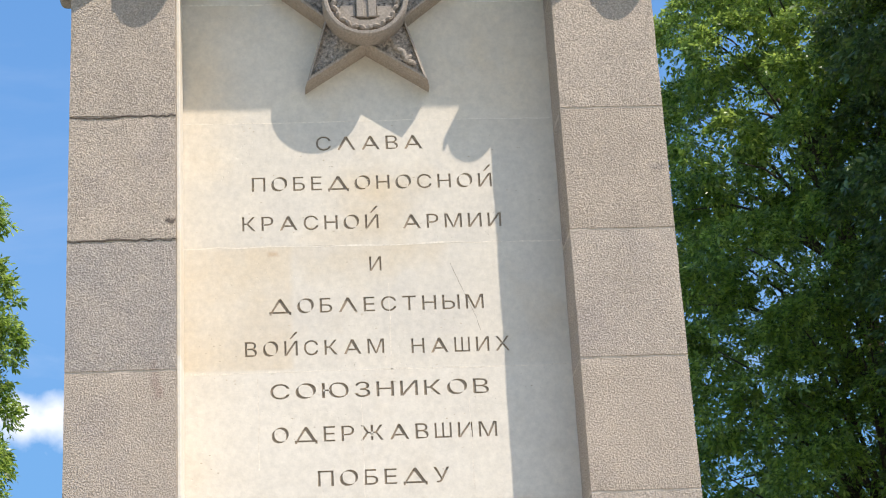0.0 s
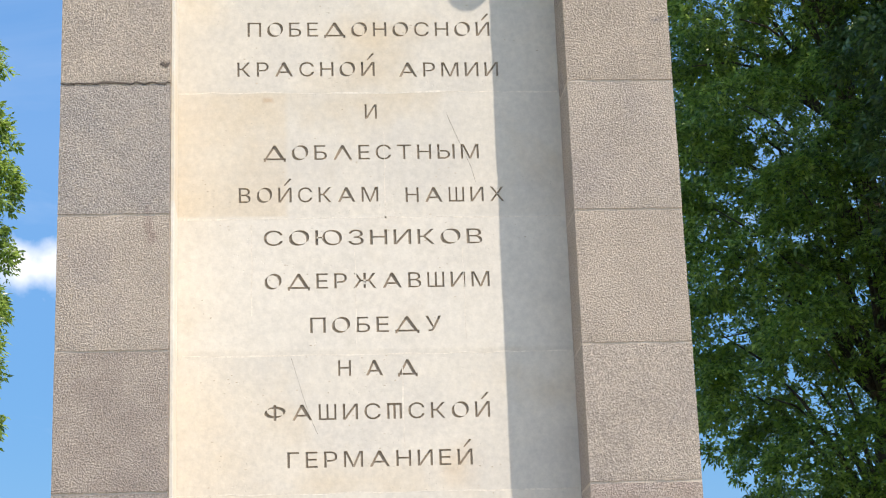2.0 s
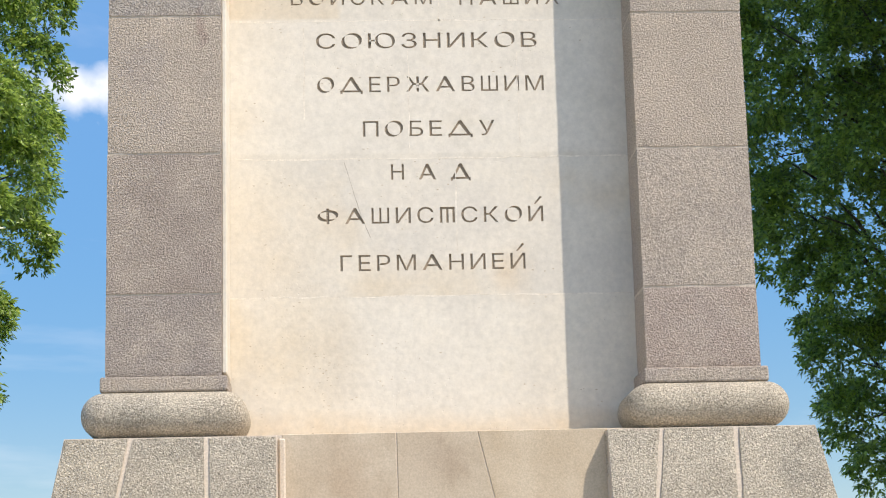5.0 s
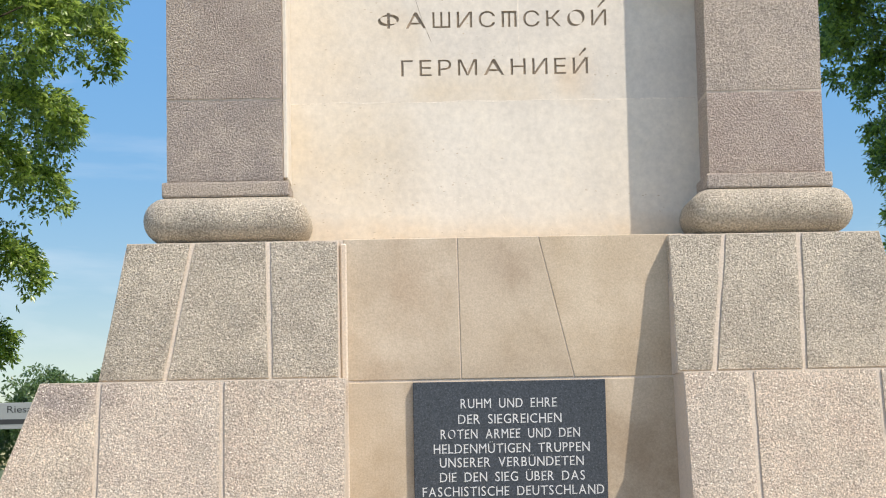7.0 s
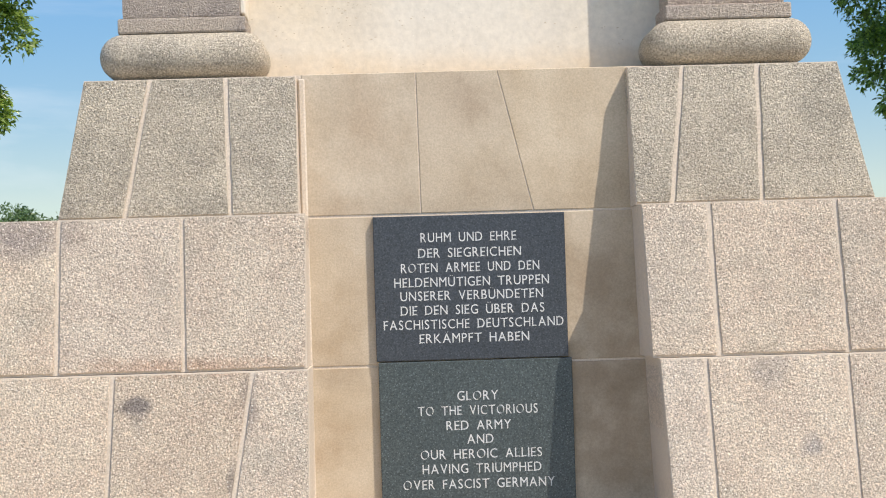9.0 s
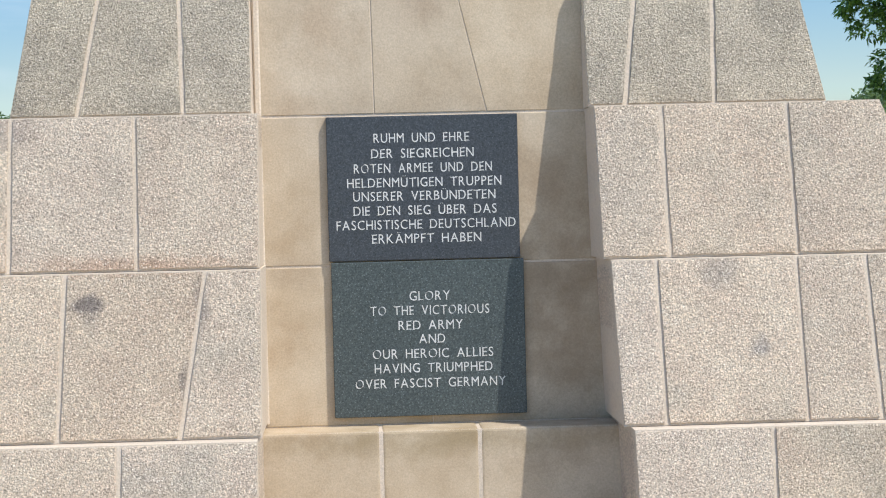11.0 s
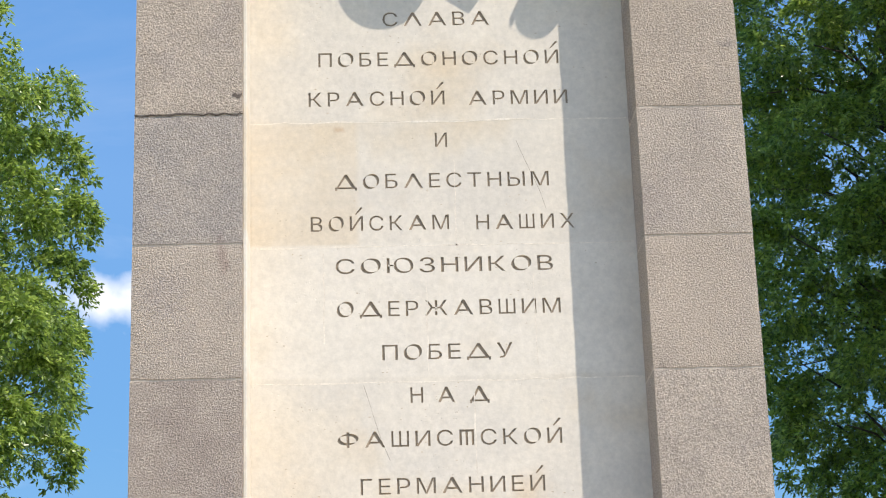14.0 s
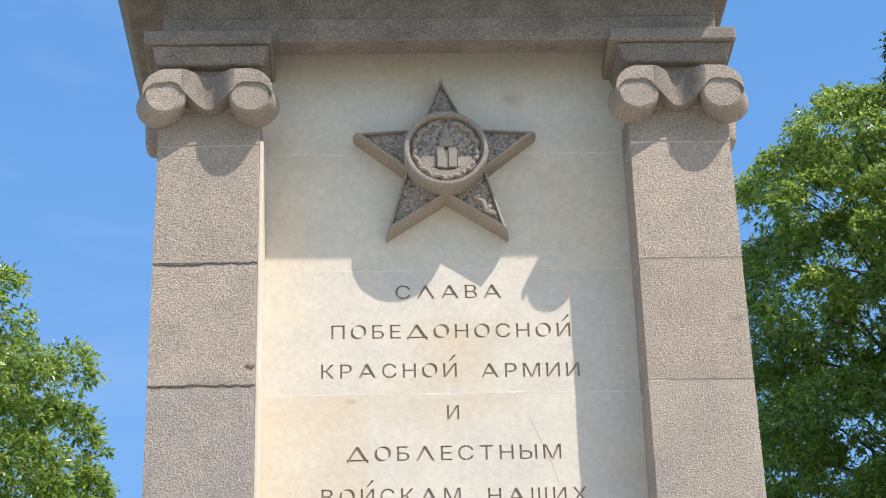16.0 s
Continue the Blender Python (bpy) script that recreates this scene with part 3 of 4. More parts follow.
def broad_nib(polys, wide=0.0148, even=0.0100, nib=40.0):
    """Gives letters of even stroke the thick and thin strokes of a broad pen."""
    out = []
    for k, poly in enumerate(polys):
        pts = [p for p, q in zip(poly, poly[1:] + poly[:1]) if math.hypot(p[0] - q[0], p[1] - q[1]) > 1e-5]
        n = len(pts)
        area = sum(a[0] * b[1] - b[0] * a[1] for a, b in zip(pts, pts[1:] + pts[:1]))
        hole = sum(inside(pts[0], other) for j, other in enumerate(polys) if j != k) % 2
        sign = (1 if area > 0 else -1) * (-1 if hole else 1)
        edges = []
        for i in range(n):
            (x0, z0), (x1, z1) = pts[i], pts[(i + 1) % n]
            ln = math.hypot(x1 - x0, z1 - z0)
            th = math.atan2(z1 - z0, x1 - x0)
            edges.append(((z1 - z0) / ln * sign, -(x1 - x0) / ln * sign, (wide * abs(math.sin(th - radians(nib))) - even) / 2))
        for f in (1.0, 0.75, 0.5, 0.25, 0.0):
            moved = widened(pts, [(ax, az, ao * f) for ax, az, ao in edges])
            if not crossing(moved, moved) and not any(crossing(moved, o) for o in out):
                break
        out.append(moved)
    return out


def crossing(p, q):
    """True where two closed outlines cut each other, or one cuts itself."""
    same = p is q
    side = lambda a, b, c: (b[0] - a[0]) * (c[1] - a[1]) - (b[1] - a[1]) * (c[0] - a[0])
    if not same and (max(x for x, _ in p) < min(x for x, _ in q) or max(x for x, _ in q) < min(x for x, _ in p)):
        return False
    n, m = len(p), len(q)
    for i in range(n):
        a, b = p[i], p[(i + 1) % n]
        for j in range(i + 2 if same else 0, m):
            if same and (j + 1) % n == i:
                continue
            c, d = q[j], q[(j + 1) % m]
            if side(a, b, c) * side(a, b, d) <= 0 and side(c, d, a) * side(c, d, b) <= 0:
                return True
    return False


def widened(pts, edges):
    n, moved = len(pts), []
    if n:
        for i in range(n):
            (ax, az, ao), (bx, bz, bo) = edges[i - 1], edges[i]
            det = ax * bz - az * bx
            if abs(det) < 0.35:
                o = (ao + bo) / 2
                dx, dz = (ax + bx) / 2 * o, (az + bz) / 2 * o
            else:
                dx, dz = (ao * bz - bo * az) / det, (ax * bo - bx * ao) / det
            far = math.hypot(dx, dz)
            lim = 0.006
            if far > lim:
                dx, dz = dx * lim / far, dz * lim / far
            moved.append((pts[i][0] + dx, pts[i][1] + dz))
    return moved


def crack_outline(pts, w, rnd, wander=0.7):
    """A thin, wandering closed outline along a line of points."""
    fine = []
    for (x0, z0), (x1, z1) in zip(pts, pts[1:]):
        for k in range(5):
            t = k / 5
            fine.append((x0 + (x1 - x0) * t + rnd.uniform(-1, 1) * wander * w, z0 + (z1 - z0) * t + rnd.uniform(-1, 1) * wander * w))
    fine.append(pts[-1])
    steep = abs(pts[-1][1] - pts[0][1]) > abs(pts[-1][0] - pts[0][0])
    half = [w * rnd.uniform(0.25, 0.8) for _ in fine]
    if steep:
        return [(x - a, z) for (x, z), a in zip(fine, half)] + [(x + a, z) for (x, z), a in zip(fine[::-1], half[::-1])]
    return [(x, z - a) for (x, z), a in zip(fine, half)] + [(x, z + a) for (x, z), a in zip(fine[::-1], half[::-1])]


CRACKS = [[(0.299, 4.67), (0.342, 4.559), (0.394, 4.432), (0.412, 4.363)], [(-0.356, 3.629), (-0.289, 3.402), (-0.255, 3.319)]]
UPRIGHT_JOINTS = [(0.038, 4.198, 4.585), (-0.093, 3.682, 4.084), (-0.51, 3.805, 4.186), (0.087, 3.242, 3.585), (0.347, 3.697, 4.078)]


def build_panel():
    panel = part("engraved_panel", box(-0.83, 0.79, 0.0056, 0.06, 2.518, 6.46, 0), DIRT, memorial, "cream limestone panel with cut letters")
    ref = glyphs("Н")
    cap_ref = max(y for p in ref for _, y in p)
    rnd = random.Random(77)
    for line in CRACKS:
        part("crack", prism(crack_outline(line, 0.0012, rnd), -0.0004, 0.004), DIRT, panel)
    # small knocks and pits in the face, in loose groups
    pits = []
    for k in range(90):
        gx, gz = (rnd.gauss(-0.5, 0.18), rnd.gauss(2.75, 0.14)) if k < 26 else (rnd.uniform(-0.74, 0.62), rnd.uniform(2.56, 5.4))
        for _ in range(rnd.randint(2, 6)):
            px, pz, q = rnd.gauss(gx, 0.05), rnd.gauss(gz, 0.03), rnd.uniform(0.0012, 0.0034)
            turn = rnd.uniform(-0.5, 0.5)
            pits.append(prism([(px + q * rnd.uniform(0.8, 2.2) * math.cos(i * 1.047 + turn), pz + q * rnd.uniform(0.5, 1.0) * math.sin(i * 1.047 + turn)) for i in range(6)], -0.0003, 0.003))
    tagged(part("chipped_pits", merge(*pits), PITTED, panel), kind="stuff")
    for z in PANEL_Z[1:-1]:
        part("joint_filling", prism(crack_outline([(-0.81, z), (-0.45, z), (0.1, z), (0.5, z), (0.77, z)], 0.0052, rnd), -0.0003, 0.005), FILLING, panel)
    for x, z0, z1 in UPRIGHT_JOINTS:
        part("joint_filling", prism(crack_outline([(x, z0), (x, (z0 + z1) / 2), (x, z1)], 0.0040, rnd), -0.0003, 0.005), FILLING, panel)
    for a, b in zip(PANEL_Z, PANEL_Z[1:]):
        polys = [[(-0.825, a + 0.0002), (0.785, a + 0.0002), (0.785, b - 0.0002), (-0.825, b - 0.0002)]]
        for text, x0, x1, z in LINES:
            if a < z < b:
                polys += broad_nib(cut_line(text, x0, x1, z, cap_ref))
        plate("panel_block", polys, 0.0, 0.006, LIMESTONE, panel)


build_panel()

PX = {"L": (-1.259, -0.822), "R": (0.777, 1.215)}
PIL_Z = [2.745, 3.060, 3.608, 4.158, 4.710, 5.260, 5.821, 5.990]


def build_pilaster(x0, x1, out):
    """out: -1 when the outer side faces -x."""
    pil = part("pilaster", box(x0 + 0.002, x1 - 0.002, -0.2355, 0.02, 2.52, 6.2, 0), MORTAR, memorial, "pinkish dressed stone pilaster")
    for a, b in zip(PIL_Z, PIL_Z[1:]):
        part("block", worn(box(x0, x1, -0.24 - 0.0015 * random.random(), 0.004, a + 0.0032, b - 0.0032, 0), a * 7 + x0, 0.0035), PORPHYRY, pil)
    if out < 0:
        rnd = random.Random(12)
        # raised dark ribbons: the shade of open joints is put into their colour
        for z in (PIL_Z[4], PIL_Z[5]):
            part("open_joint", prism(crack_outline([(x0 + 0.001, z), (x0 + 0.12, z - 0.002), (x0 + 0.25, z + 0.003), (x1 - 0.05, z), (x1 - 0.001, z + 0.002)], 0.0042, rnd, 1.3), -0.2422, -0.236), GAP, pil)
        # flat dark patch painting the shade of a chipped hollow
        part("chipped_hollow", prism([(x1 - 0.045, 4.792), (x1 - 0.03, 4.803), (x1 - 0.022, 4.790), (x1 - 0.002, 4.800), (x1 - 0.012, 4.778), (x1 - 0.026, 4.781)], -0.2420, -0.236), GAP, pil)
    # base: fillet and torus
    part("base_fillet", box(x0 - 0.015, x1 + 0.022, -0.268, 0.004, 2.687, 2.745, 0.008, 2), PORPHYRY, memorial)
    bm = bmesh.new()
    r, zc, seg = 0.086, 2.600, 14
    xa, xb, yf = x0 - 0.085 + r, x1 + 0.095 - r, -0.335 + r
    prof = [(-r * 0.9, -r)] + [(r * math.sin(t), -r * math.cos(t)) for t in [math.pi * i / seg for i in range(1, seg)]] + [(-r * 0.9, r)]
    rows = []
    corner = 6
    stations = [((xa, 0.05), (-1, 0))]
    for i in range(corner + 1):
        t = math.pi / 2 * i / corner
        stations.append(((xa, yf), (-math.cos(t), -math.sin(t))))
    for i in range(corner + 1):
        t = math.pi / 2 * i / corner
        stations.append(((xb, yf), (math.sin(t), -math.cos(t))))
    stations.append(((xb, 0.05), (1, 0)))
    for (px, py), (dx, dy) in stations:
        rows.append([bm.verts.new((px + dx * max(o, -0.02), py + dy * max(o, -0.02), zc + h)) for o, h in prof])
    for a, b in zip(rows, rows[1:]):
        for i in range(len(prof) - 1):
            bm.faces.new((a[i], b[i], b[i + 1], a[i + 1]))
    bm.faces.new([row[0] for row in rows])
    bm.faces.new([row[-1] for row in rows][::-1])
    bmesh.ops.remove_doubles(bm, verts=bm.verts, dist=0.0005)
    part("base_torus", bm, OLDGRANITE, memorial, "rounded granite torus moulding", smooth=True)
    # capital
    c = (x0 + x1) / 2
    zv, r0, vx, yf = 6.012, 0.092, 0.182, -0.366
    cap = part("capital", box(x0 + 0.004, x1 - 0.004, -0.246, 0.02, 5.993, 6.195, 0.004), PORPHYRY, memorial, "carved capital with two scroll volutes")

    def ring(a0, a1, ra, rb, n):
        for i in range(n + 1):
            t = i / n
            a, r = radians(a0 + (a1 - a0) * t), ra + (rb - ra) * t
            yield r * math.cos(a) - vx, zv + r * math.sin(a)

    for q in (-1, 1):
        # drum of the scroll, flaring towards the wall
        bm = bmesh.new()
        rows = []
        for y, r, out_by, up in ((-0.356, r0 - 0.012, 0, 0), (-0.352, r0 - 0.006, 0, 0), (-0.344, r0, 0, 0), (-0.30, r0 + 0.006, 0.010, 0.003), (-0.225, r0 + 0.014, 0.032, 0.010)):
            rows.append([bm.verts.new((c + q * (vx + out_by * (1.0 if q == out else 0.45)) + r * math.cos(2 * math.pi * i / 40), y, zv + up + r * math.sin(2 * math.pi * i / 40))) for i in range(40)])
        for u, w in zip(rows, rows[1:]):
            for i in range(40):
                bm.faces.new((u[i], u[(i + 1) % 40], w[(i + 1) % 40], w[i]))
        bm.faces.new(rows[0])
        bm.faces.new(rows[-1][::-1])
        part("volute", bm, PORPHYRY, cap)
        # crescent of the band, winding into the scroll
        shape = list(ring(186, 90, r0 + 0.001, 0.120, 14)) + [(-0.112, zv + 0.120), (-0.112, zv + 0.017)] + list(ring(20, 100, 0.073, 0.049, 10)) + list(ring(104, 180, 0.051, r0 - 0.002, 10))
        part("scroll", prism([(c - q * x, z) for x, z in shape], yf, -0.25, 0.003), PORPHYRY, cap)
    # hanging middle of the band, hollowed back between the scrolls
    bm = bmesh.new()
    cols = []
    for i in range(17):
        t = i / 16
        x, w = c - 0.112 + 0.224 * t, math.sin(math.pi * t)
        y = yf + 0.070 * w ** 2
        z0, z1 = zv + 0.017 - 0.062 * w, zv + 0.120 - 0.006 * w
        cols.append([bm.verts.new(p) for p in ((x, y, z1), (x, y, z0), (x, -0.2, z0), (x, -0.2, z1))])
    for u, w in zip(cols, cols[1:]):
        for i in range(4):
            bm.faces.new((u[i], u[(i + 1) % 4], w[(i + 1) % 4], w[i]))
    bm.faces.new(cols[0])
    bm.faces.new(cols[-1][::-1])
    # darker stone here paints the abacus's shade on the band
    part("scroll_band", bm, SOOTSHADE, cap)
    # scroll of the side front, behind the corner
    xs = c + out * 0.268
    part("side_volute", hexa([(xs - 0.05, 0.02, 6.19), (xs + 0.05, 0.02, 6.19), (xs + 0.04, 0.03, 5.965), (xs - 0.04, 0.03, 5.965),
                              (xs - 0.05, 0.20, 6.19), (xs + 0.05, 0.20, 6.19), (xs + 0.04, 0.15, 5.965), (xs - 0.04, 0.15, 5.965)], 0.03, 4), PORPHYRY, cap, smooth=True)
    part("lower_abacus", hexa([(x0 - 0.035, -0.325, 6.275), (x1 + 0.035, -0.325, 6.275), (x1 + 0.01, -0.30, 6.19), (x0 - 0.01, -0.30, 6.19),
                               (x0 - 0.035, 0.02, 6.275), (x1 + 0.035, 0.02, 6.275), (x1 + 0.01, 0.02, 6.19), (x0 - 0.01, 0.02, 6.19)], 0.006), SOOTSHADE, cap)
    part("abacus", box(x0 - 0.068, x1 + 0.05, -0.345, 0.02, 6.276, 6.340, 0.006), SOOTSHADE, cap)


build_pilaster(*PX["L"], -1)
part("panel_return", box(-0.8225, -0.806, -0.226, 0.0, 2.76, 5.85, 0.003), LIMESTONE, memorial)
build_pilaster(*PX["R"], 1)


def build_entablature():
    part("architrave", box(-1.258, 1.200, -0.245, DEPTH, 6.458, 6.643, 0.006), SOOTSHADE, memorial, "plain stone beam above the capitals")
    part("architrave_lip", box(-1.258, 1.200, -0.245, -0.13, 6.342, 6.459, 0.004), SOOTSHADE, memorial)
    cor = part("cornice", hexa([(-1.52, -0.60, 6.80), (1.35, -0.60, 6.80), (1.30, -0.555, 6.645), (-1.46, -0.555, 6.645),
                                (-1.52, 1.45, 6.80), (1.35, 1.45, 6.80), (1.30, 1.40, 6.645), (-1.46, 1.40, 6.645)], 0.01), SOOTSHADE, memorial,
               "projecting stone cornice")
    part("cornice_cap", box(-1.4, 1.25, -0.45, 1.35, 6.802, 7.1, 0.01), SOOTSHADE, cor)


build_entablature()


REACH = (1.0, 1.02, 1.085, 1.085, 1.02)


def star_outline(cx, cz, R, r, n=5):
    """Five points, the lower two a little longer, the upper one leaning."""
    pts = []
    for i in range(2 * n):
        q = R * REACH[i // 2] if i % 2 == 0 else r
        pts.append((cx + q * math.sin(math.pi * i / n) - (0.013 * R / 0.42 if i == 0 else 0), cz + q * math.cos(math.pi * i / n)))
    return pts


def build_star():
    cx, cz, R = -0.018, 5.828, 0.418
    r = R * 0.445
    bm = bmesh.new()
    o = star_outline(cx, cz, R, r)
    mid = star_outline(cx, cz, R * 0.965, r * 0.955)
    inn = star_outline(cx, cz, R * 0.90, r * 0.91)
    layers = [(o, 0.0), (o, -0.060), (mid, -0.100), (inn, -0.104), (inn, -0.086)]
    rows = [[bm.verts.new((x, y, z)) for x, z in pts] for pts, y in layers]
    for a, b in zip(rows, rows[1:]):
        for i in range(10):
            j = (i + 1) % 10
            bm.faces.new((a[i], a[j], b[j], b[i]))
    c = bm.verts.new((cx, -0.112, cz))
    for i in range(10):
        bm.faces.new((rows[-1][i], rows[-1][(i + 1) % 10], c))
    star = part("star_relief", bm, STARSTONE, memorial, "dark carved five-pointed star relief")
    star.data.materials.append(RIMSTONE)
    for f in star.data.polygons:
        if len(f.vertices) == 4:
            f.material_index = 1
    # ring
    bm = bmesh.new()
    n, RM = 56, 0.182
    prof = [(RM, -0.09), (RM + 0.003, -0.192), (RM - 0.004, -0.205), (RM - 0.016, -0.206), (RM - 0.022, -0.196), (RM - 0.024, -0.16)]
    rows = [[bm.verts.new((cx + q * math.cos(2 * math.pi * i / n), y, cz - 0.005 + q * math.sin(2 * math.pi * i / n))) for i in range(n)] for q, y in prof]
    for a, b in zip(rows, rows[1:]):
        for i in range(n):
            j = (i + 1) % n
            bm.faces.new((a[i], a[j], b[j], b[i]))
    part("medallion_ring", bm, RIMSTONE, star)
    part("medallion_field", prism(circle(cx, cz - 0.005, RM - 0.020, 40), -0.172, -0.09), STARSTONE, star)
    # wreath leaves round the inside of the ring
    for i in range(26):
        a = math.radians(108 + i * 324 / 25)
        lx, lz = cx + 0.136 * math.cos(a), cz - 0.005 + 0.136 * math.sin(a)
        bm = bmesh.new()
        bmesh.ops.create_uvsphere(bm, u_segments=6, v_segments=4, radius=1.0)
        tilt = a + math.pi / 2 + (0.45 if i % 2 else -0.45)
        m = Matrix.Translation((lx, -0.174, lz)) @ Matrix.Rotation(-tilt, 4, "Y") @ Matrix.Diagonal((0.026, 0.020, 0.013, 1))
        bmesh.ops.transform(bm, matrix=m, verts=bm.verts)
        part("wreath_leaf", bm, RIMSTONE, star)
    # tower relief
    zb = cz - 0.095
    tower = merge(box(cx - 0.040, cx - 0.008, -0.192, -0.13, zb, cz + 0.012, 0.003), box(cx + 0.010, cx + 0.046, -0.192, -0.13, zb, cz + 0.006, 0.003),
                  box(cx - 0.014, cx + 0.016, -0.184, -0.13, zb, cz - 0.005, 0.003), box(cx - 0.030, cx + 0.034, -0.196, -0.13, cz + 0.006, cz + 0.050, 0.004),
                  box(cx - 0.020, cx + 0.024, -0.192, -0.13, cz + 0.048, cz + 0.068, 0.003),
                  prism([(cx - 0.012, cz + 0.066), (cx + 0.016, cz + 0.066), (cx + 0.003, cz + 0.130)], -0.186, -0.13))
    part("tower_relief", tower, RIMSTONE, star)
    part("wall_relief", box(cx - 0.110, cx - 0.042, -0.178, -0.13, zb + 0.008, cz - 0.032, 0.003), RIMSTONE, star)
    part("wall_relief", box(cx + 0.048, cx + 0.112, -0.178, -0.13, zb + 0.008, cz - 0.036, 0.003), RIMSTONE, star)
    bm = prism([(cx + 0.135 * math.cos(a), cz - 0.005 + 0.135 * math.sin(a)) for a in [math.radians(205 + 130 * i / 20) for i in range(21)]]
               + [(cx + 0.112 * math.cos(a), cz + 0.002 + 0.112 * math.sin(a)) for a in [math.radians(335 - 130 * i / 20) for i in range(21)]], -0.186, -0.13)
    part("ribbon_relief", bm, RIMSTONE, star)
    # carved foliage on the lower limb
    for k in range(7):
        t = k / 6
        bm = bmesh.new()
        bmesh.ops.create_uvsphere(bm, u_segments=7, v_segments=5, radius=1.0)
        m = Matrix.Translation((cx + 0.105 + 0.085 * t, -0.098, cz - 0.155 - 0.115 * t)) @ Matrix.Rotation(0.6 + k, 4, "Y") @ Matrix.Diagonal((0.026, 0.012, 0.012, 1))
        bmesh.ops.transform(bm, matrix=m, verts=bm.verts)
        part("carved_leaf", bm, RIMSTONE, star)


build_star()

# ---- niche between the plinth wings ----
def build_niche():
    niche = part("niche_back", box(-0.63, 0.70, -0.301, 0.5, 0.5, 2.514, 0), MORTAR, memorial, "tan sandstone niche back with cracked slabs")
    g, h = 0.0016, 0.0042

    def slab(tl, tr, br, bl, z1, z0):
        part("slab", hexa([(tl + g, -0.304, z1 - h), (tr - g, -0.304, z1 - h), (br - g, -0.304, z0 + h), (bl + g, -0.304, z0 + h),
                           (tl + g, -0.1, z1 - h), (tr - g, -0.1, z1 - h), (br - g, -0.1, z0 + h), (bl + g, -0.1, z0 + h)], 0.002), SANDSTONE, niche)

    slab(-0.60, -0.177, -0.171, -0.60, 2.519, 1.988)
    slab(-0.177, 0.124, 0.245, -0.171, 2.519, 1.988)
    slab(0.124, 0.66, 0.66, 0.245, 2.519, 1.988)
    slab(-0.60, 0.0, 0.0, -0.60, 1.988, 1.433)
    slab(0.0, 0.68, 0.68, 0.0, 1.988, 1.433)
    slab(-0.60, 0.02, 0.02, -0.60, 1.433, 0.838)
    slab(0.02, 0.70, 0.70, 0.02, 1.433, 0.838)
    part("edge_mortar", box(-0.612, -0.586, -0.312, -0.2, 0.85, 2.50, 0.006), MORTAR, niche)
    ledge = part("niche_ledge", box(-0.63, 0.74, -0.477, -0.2, 0.40, 0.834, 0), MORTAR, memorial)
    for a, b in ((-0.62, -0.177), (-0.177, 0.181), (0.181, 0.73)):
        part("ledge_stone", box(a + 0.003, b - 0.003, -0.48, -0.22, 0.40, 0.838, 0.012, 3), SANDSTONE, ledge)


build_niche()

# ---- plinth wings ----
COURSES = [
    # z top, z bottom, front y top, front y bottom, (left joints top, bottom), (right joints top, bottom)
    (2.506, 1.997, -0.375, -0.470, ((-1.394, -1.146, -0.87, -0.609), (-1.484, -1.237, -0.859, -0.606)),
     ((0.593, 0.802, 1.079, 1.383), (0.598, 0.739, 1.067, 1.484))),
    (1.992, 1.449, -0.590, -0.665, ((-1.669, -1.452, -1.021, -0.579), (-1.878, -1.463, -1.017, -0.585)),
     ((0.602, 0.85, 1.302, 1.647), (0.616, 0.86, 1.316, 1.856))),
    (1.444, 0.871, -0.725, -0.815, ((-2.054, -1.257, -0.776, -0.577), (-2.274, -1.286, -0.869, -0.584)),
     ((0.634, 0.8, 1.294, 1.539, 2.038), (0.656, 0.814, 1.309, 1.569, 2.258))),
    (0.866, 0.432, -0.900, -0.960, ((-2.457, -1.705, -1.071, -0.596), (-2.579, -1.707, -1.073, -0.597)),
     ((0.68, 1.165, 1.739, 2.441), (0.691, 1.167, 1.742, 2.564))),
    (0.427, -0.050, -1.050, -1.120, ((-2.78, -1.987, -1.292, -0.617), (-2.903, -1.989, -1.294, -0.618)),
     ((0.712, 1.387, 2.032, 2.766), (0.714, 1.39, 2.036, 2.89))),
]


def build_plinth(side):
    for zt, zb, yt, yb, *sides in COURSES:
        top, bot = sides[side]
        m = 0.007
        bm = hexa([(top[0] + m, yt + m, zt - 0.001), (top[-1] - m, yt + m, zt - 0.001), (bot[-1] - m, yb + m, zb - 0.004), (bot[0] + m, yb + m, zb - 0.004),
                   (top[0] + m, DEPTH + 0.1, zt - 0.001), (top[-1] - m, DEPTH + 0.1, zt - 0.001), (bot[-1] - m, DEPTH + 0.2, zb - 0.004), (bot[0] + m, DEPTH + 0.2, zb - 0.004)], 0)
        course = part("plinth_course", bm, MORTAR, memorial, "coarse light granite blocks with pale mortar joints")
        for i in range(len(top) - 1):
            rnd = random.Random(int(zt * 1000) + i * 7 + side * 31)
            g = [0.006 + 0.004 * rnd.random() for _ in range(4)]
            d = 0.003 * rnd.random()
            part("block", worn(hexa([(top[i] + g[0], yt - d, zt - 0.003), (top[i + 1] - g[1], yt - d, zt - 0.003), (bot[i + 1] - g[2], yb - d, zb + 0.004), (bot[i] + g[3], yb - d, zb + 0.004),
                                (top[i] + g[0], 0.3, zt - 0.003), (top[i + 1] - g[1], 0.3, zt - 0.003), (bot[i + 1] - g[2], 0.3, zb + 0.004), (bot[i] + g[3], 0.3, zb + 0.004)], 0), int(zt * 1000) + i * 7 + side * 31, 0.0032),
                 OLDGRANITE if zt > 2.4 else GRANITE, course)


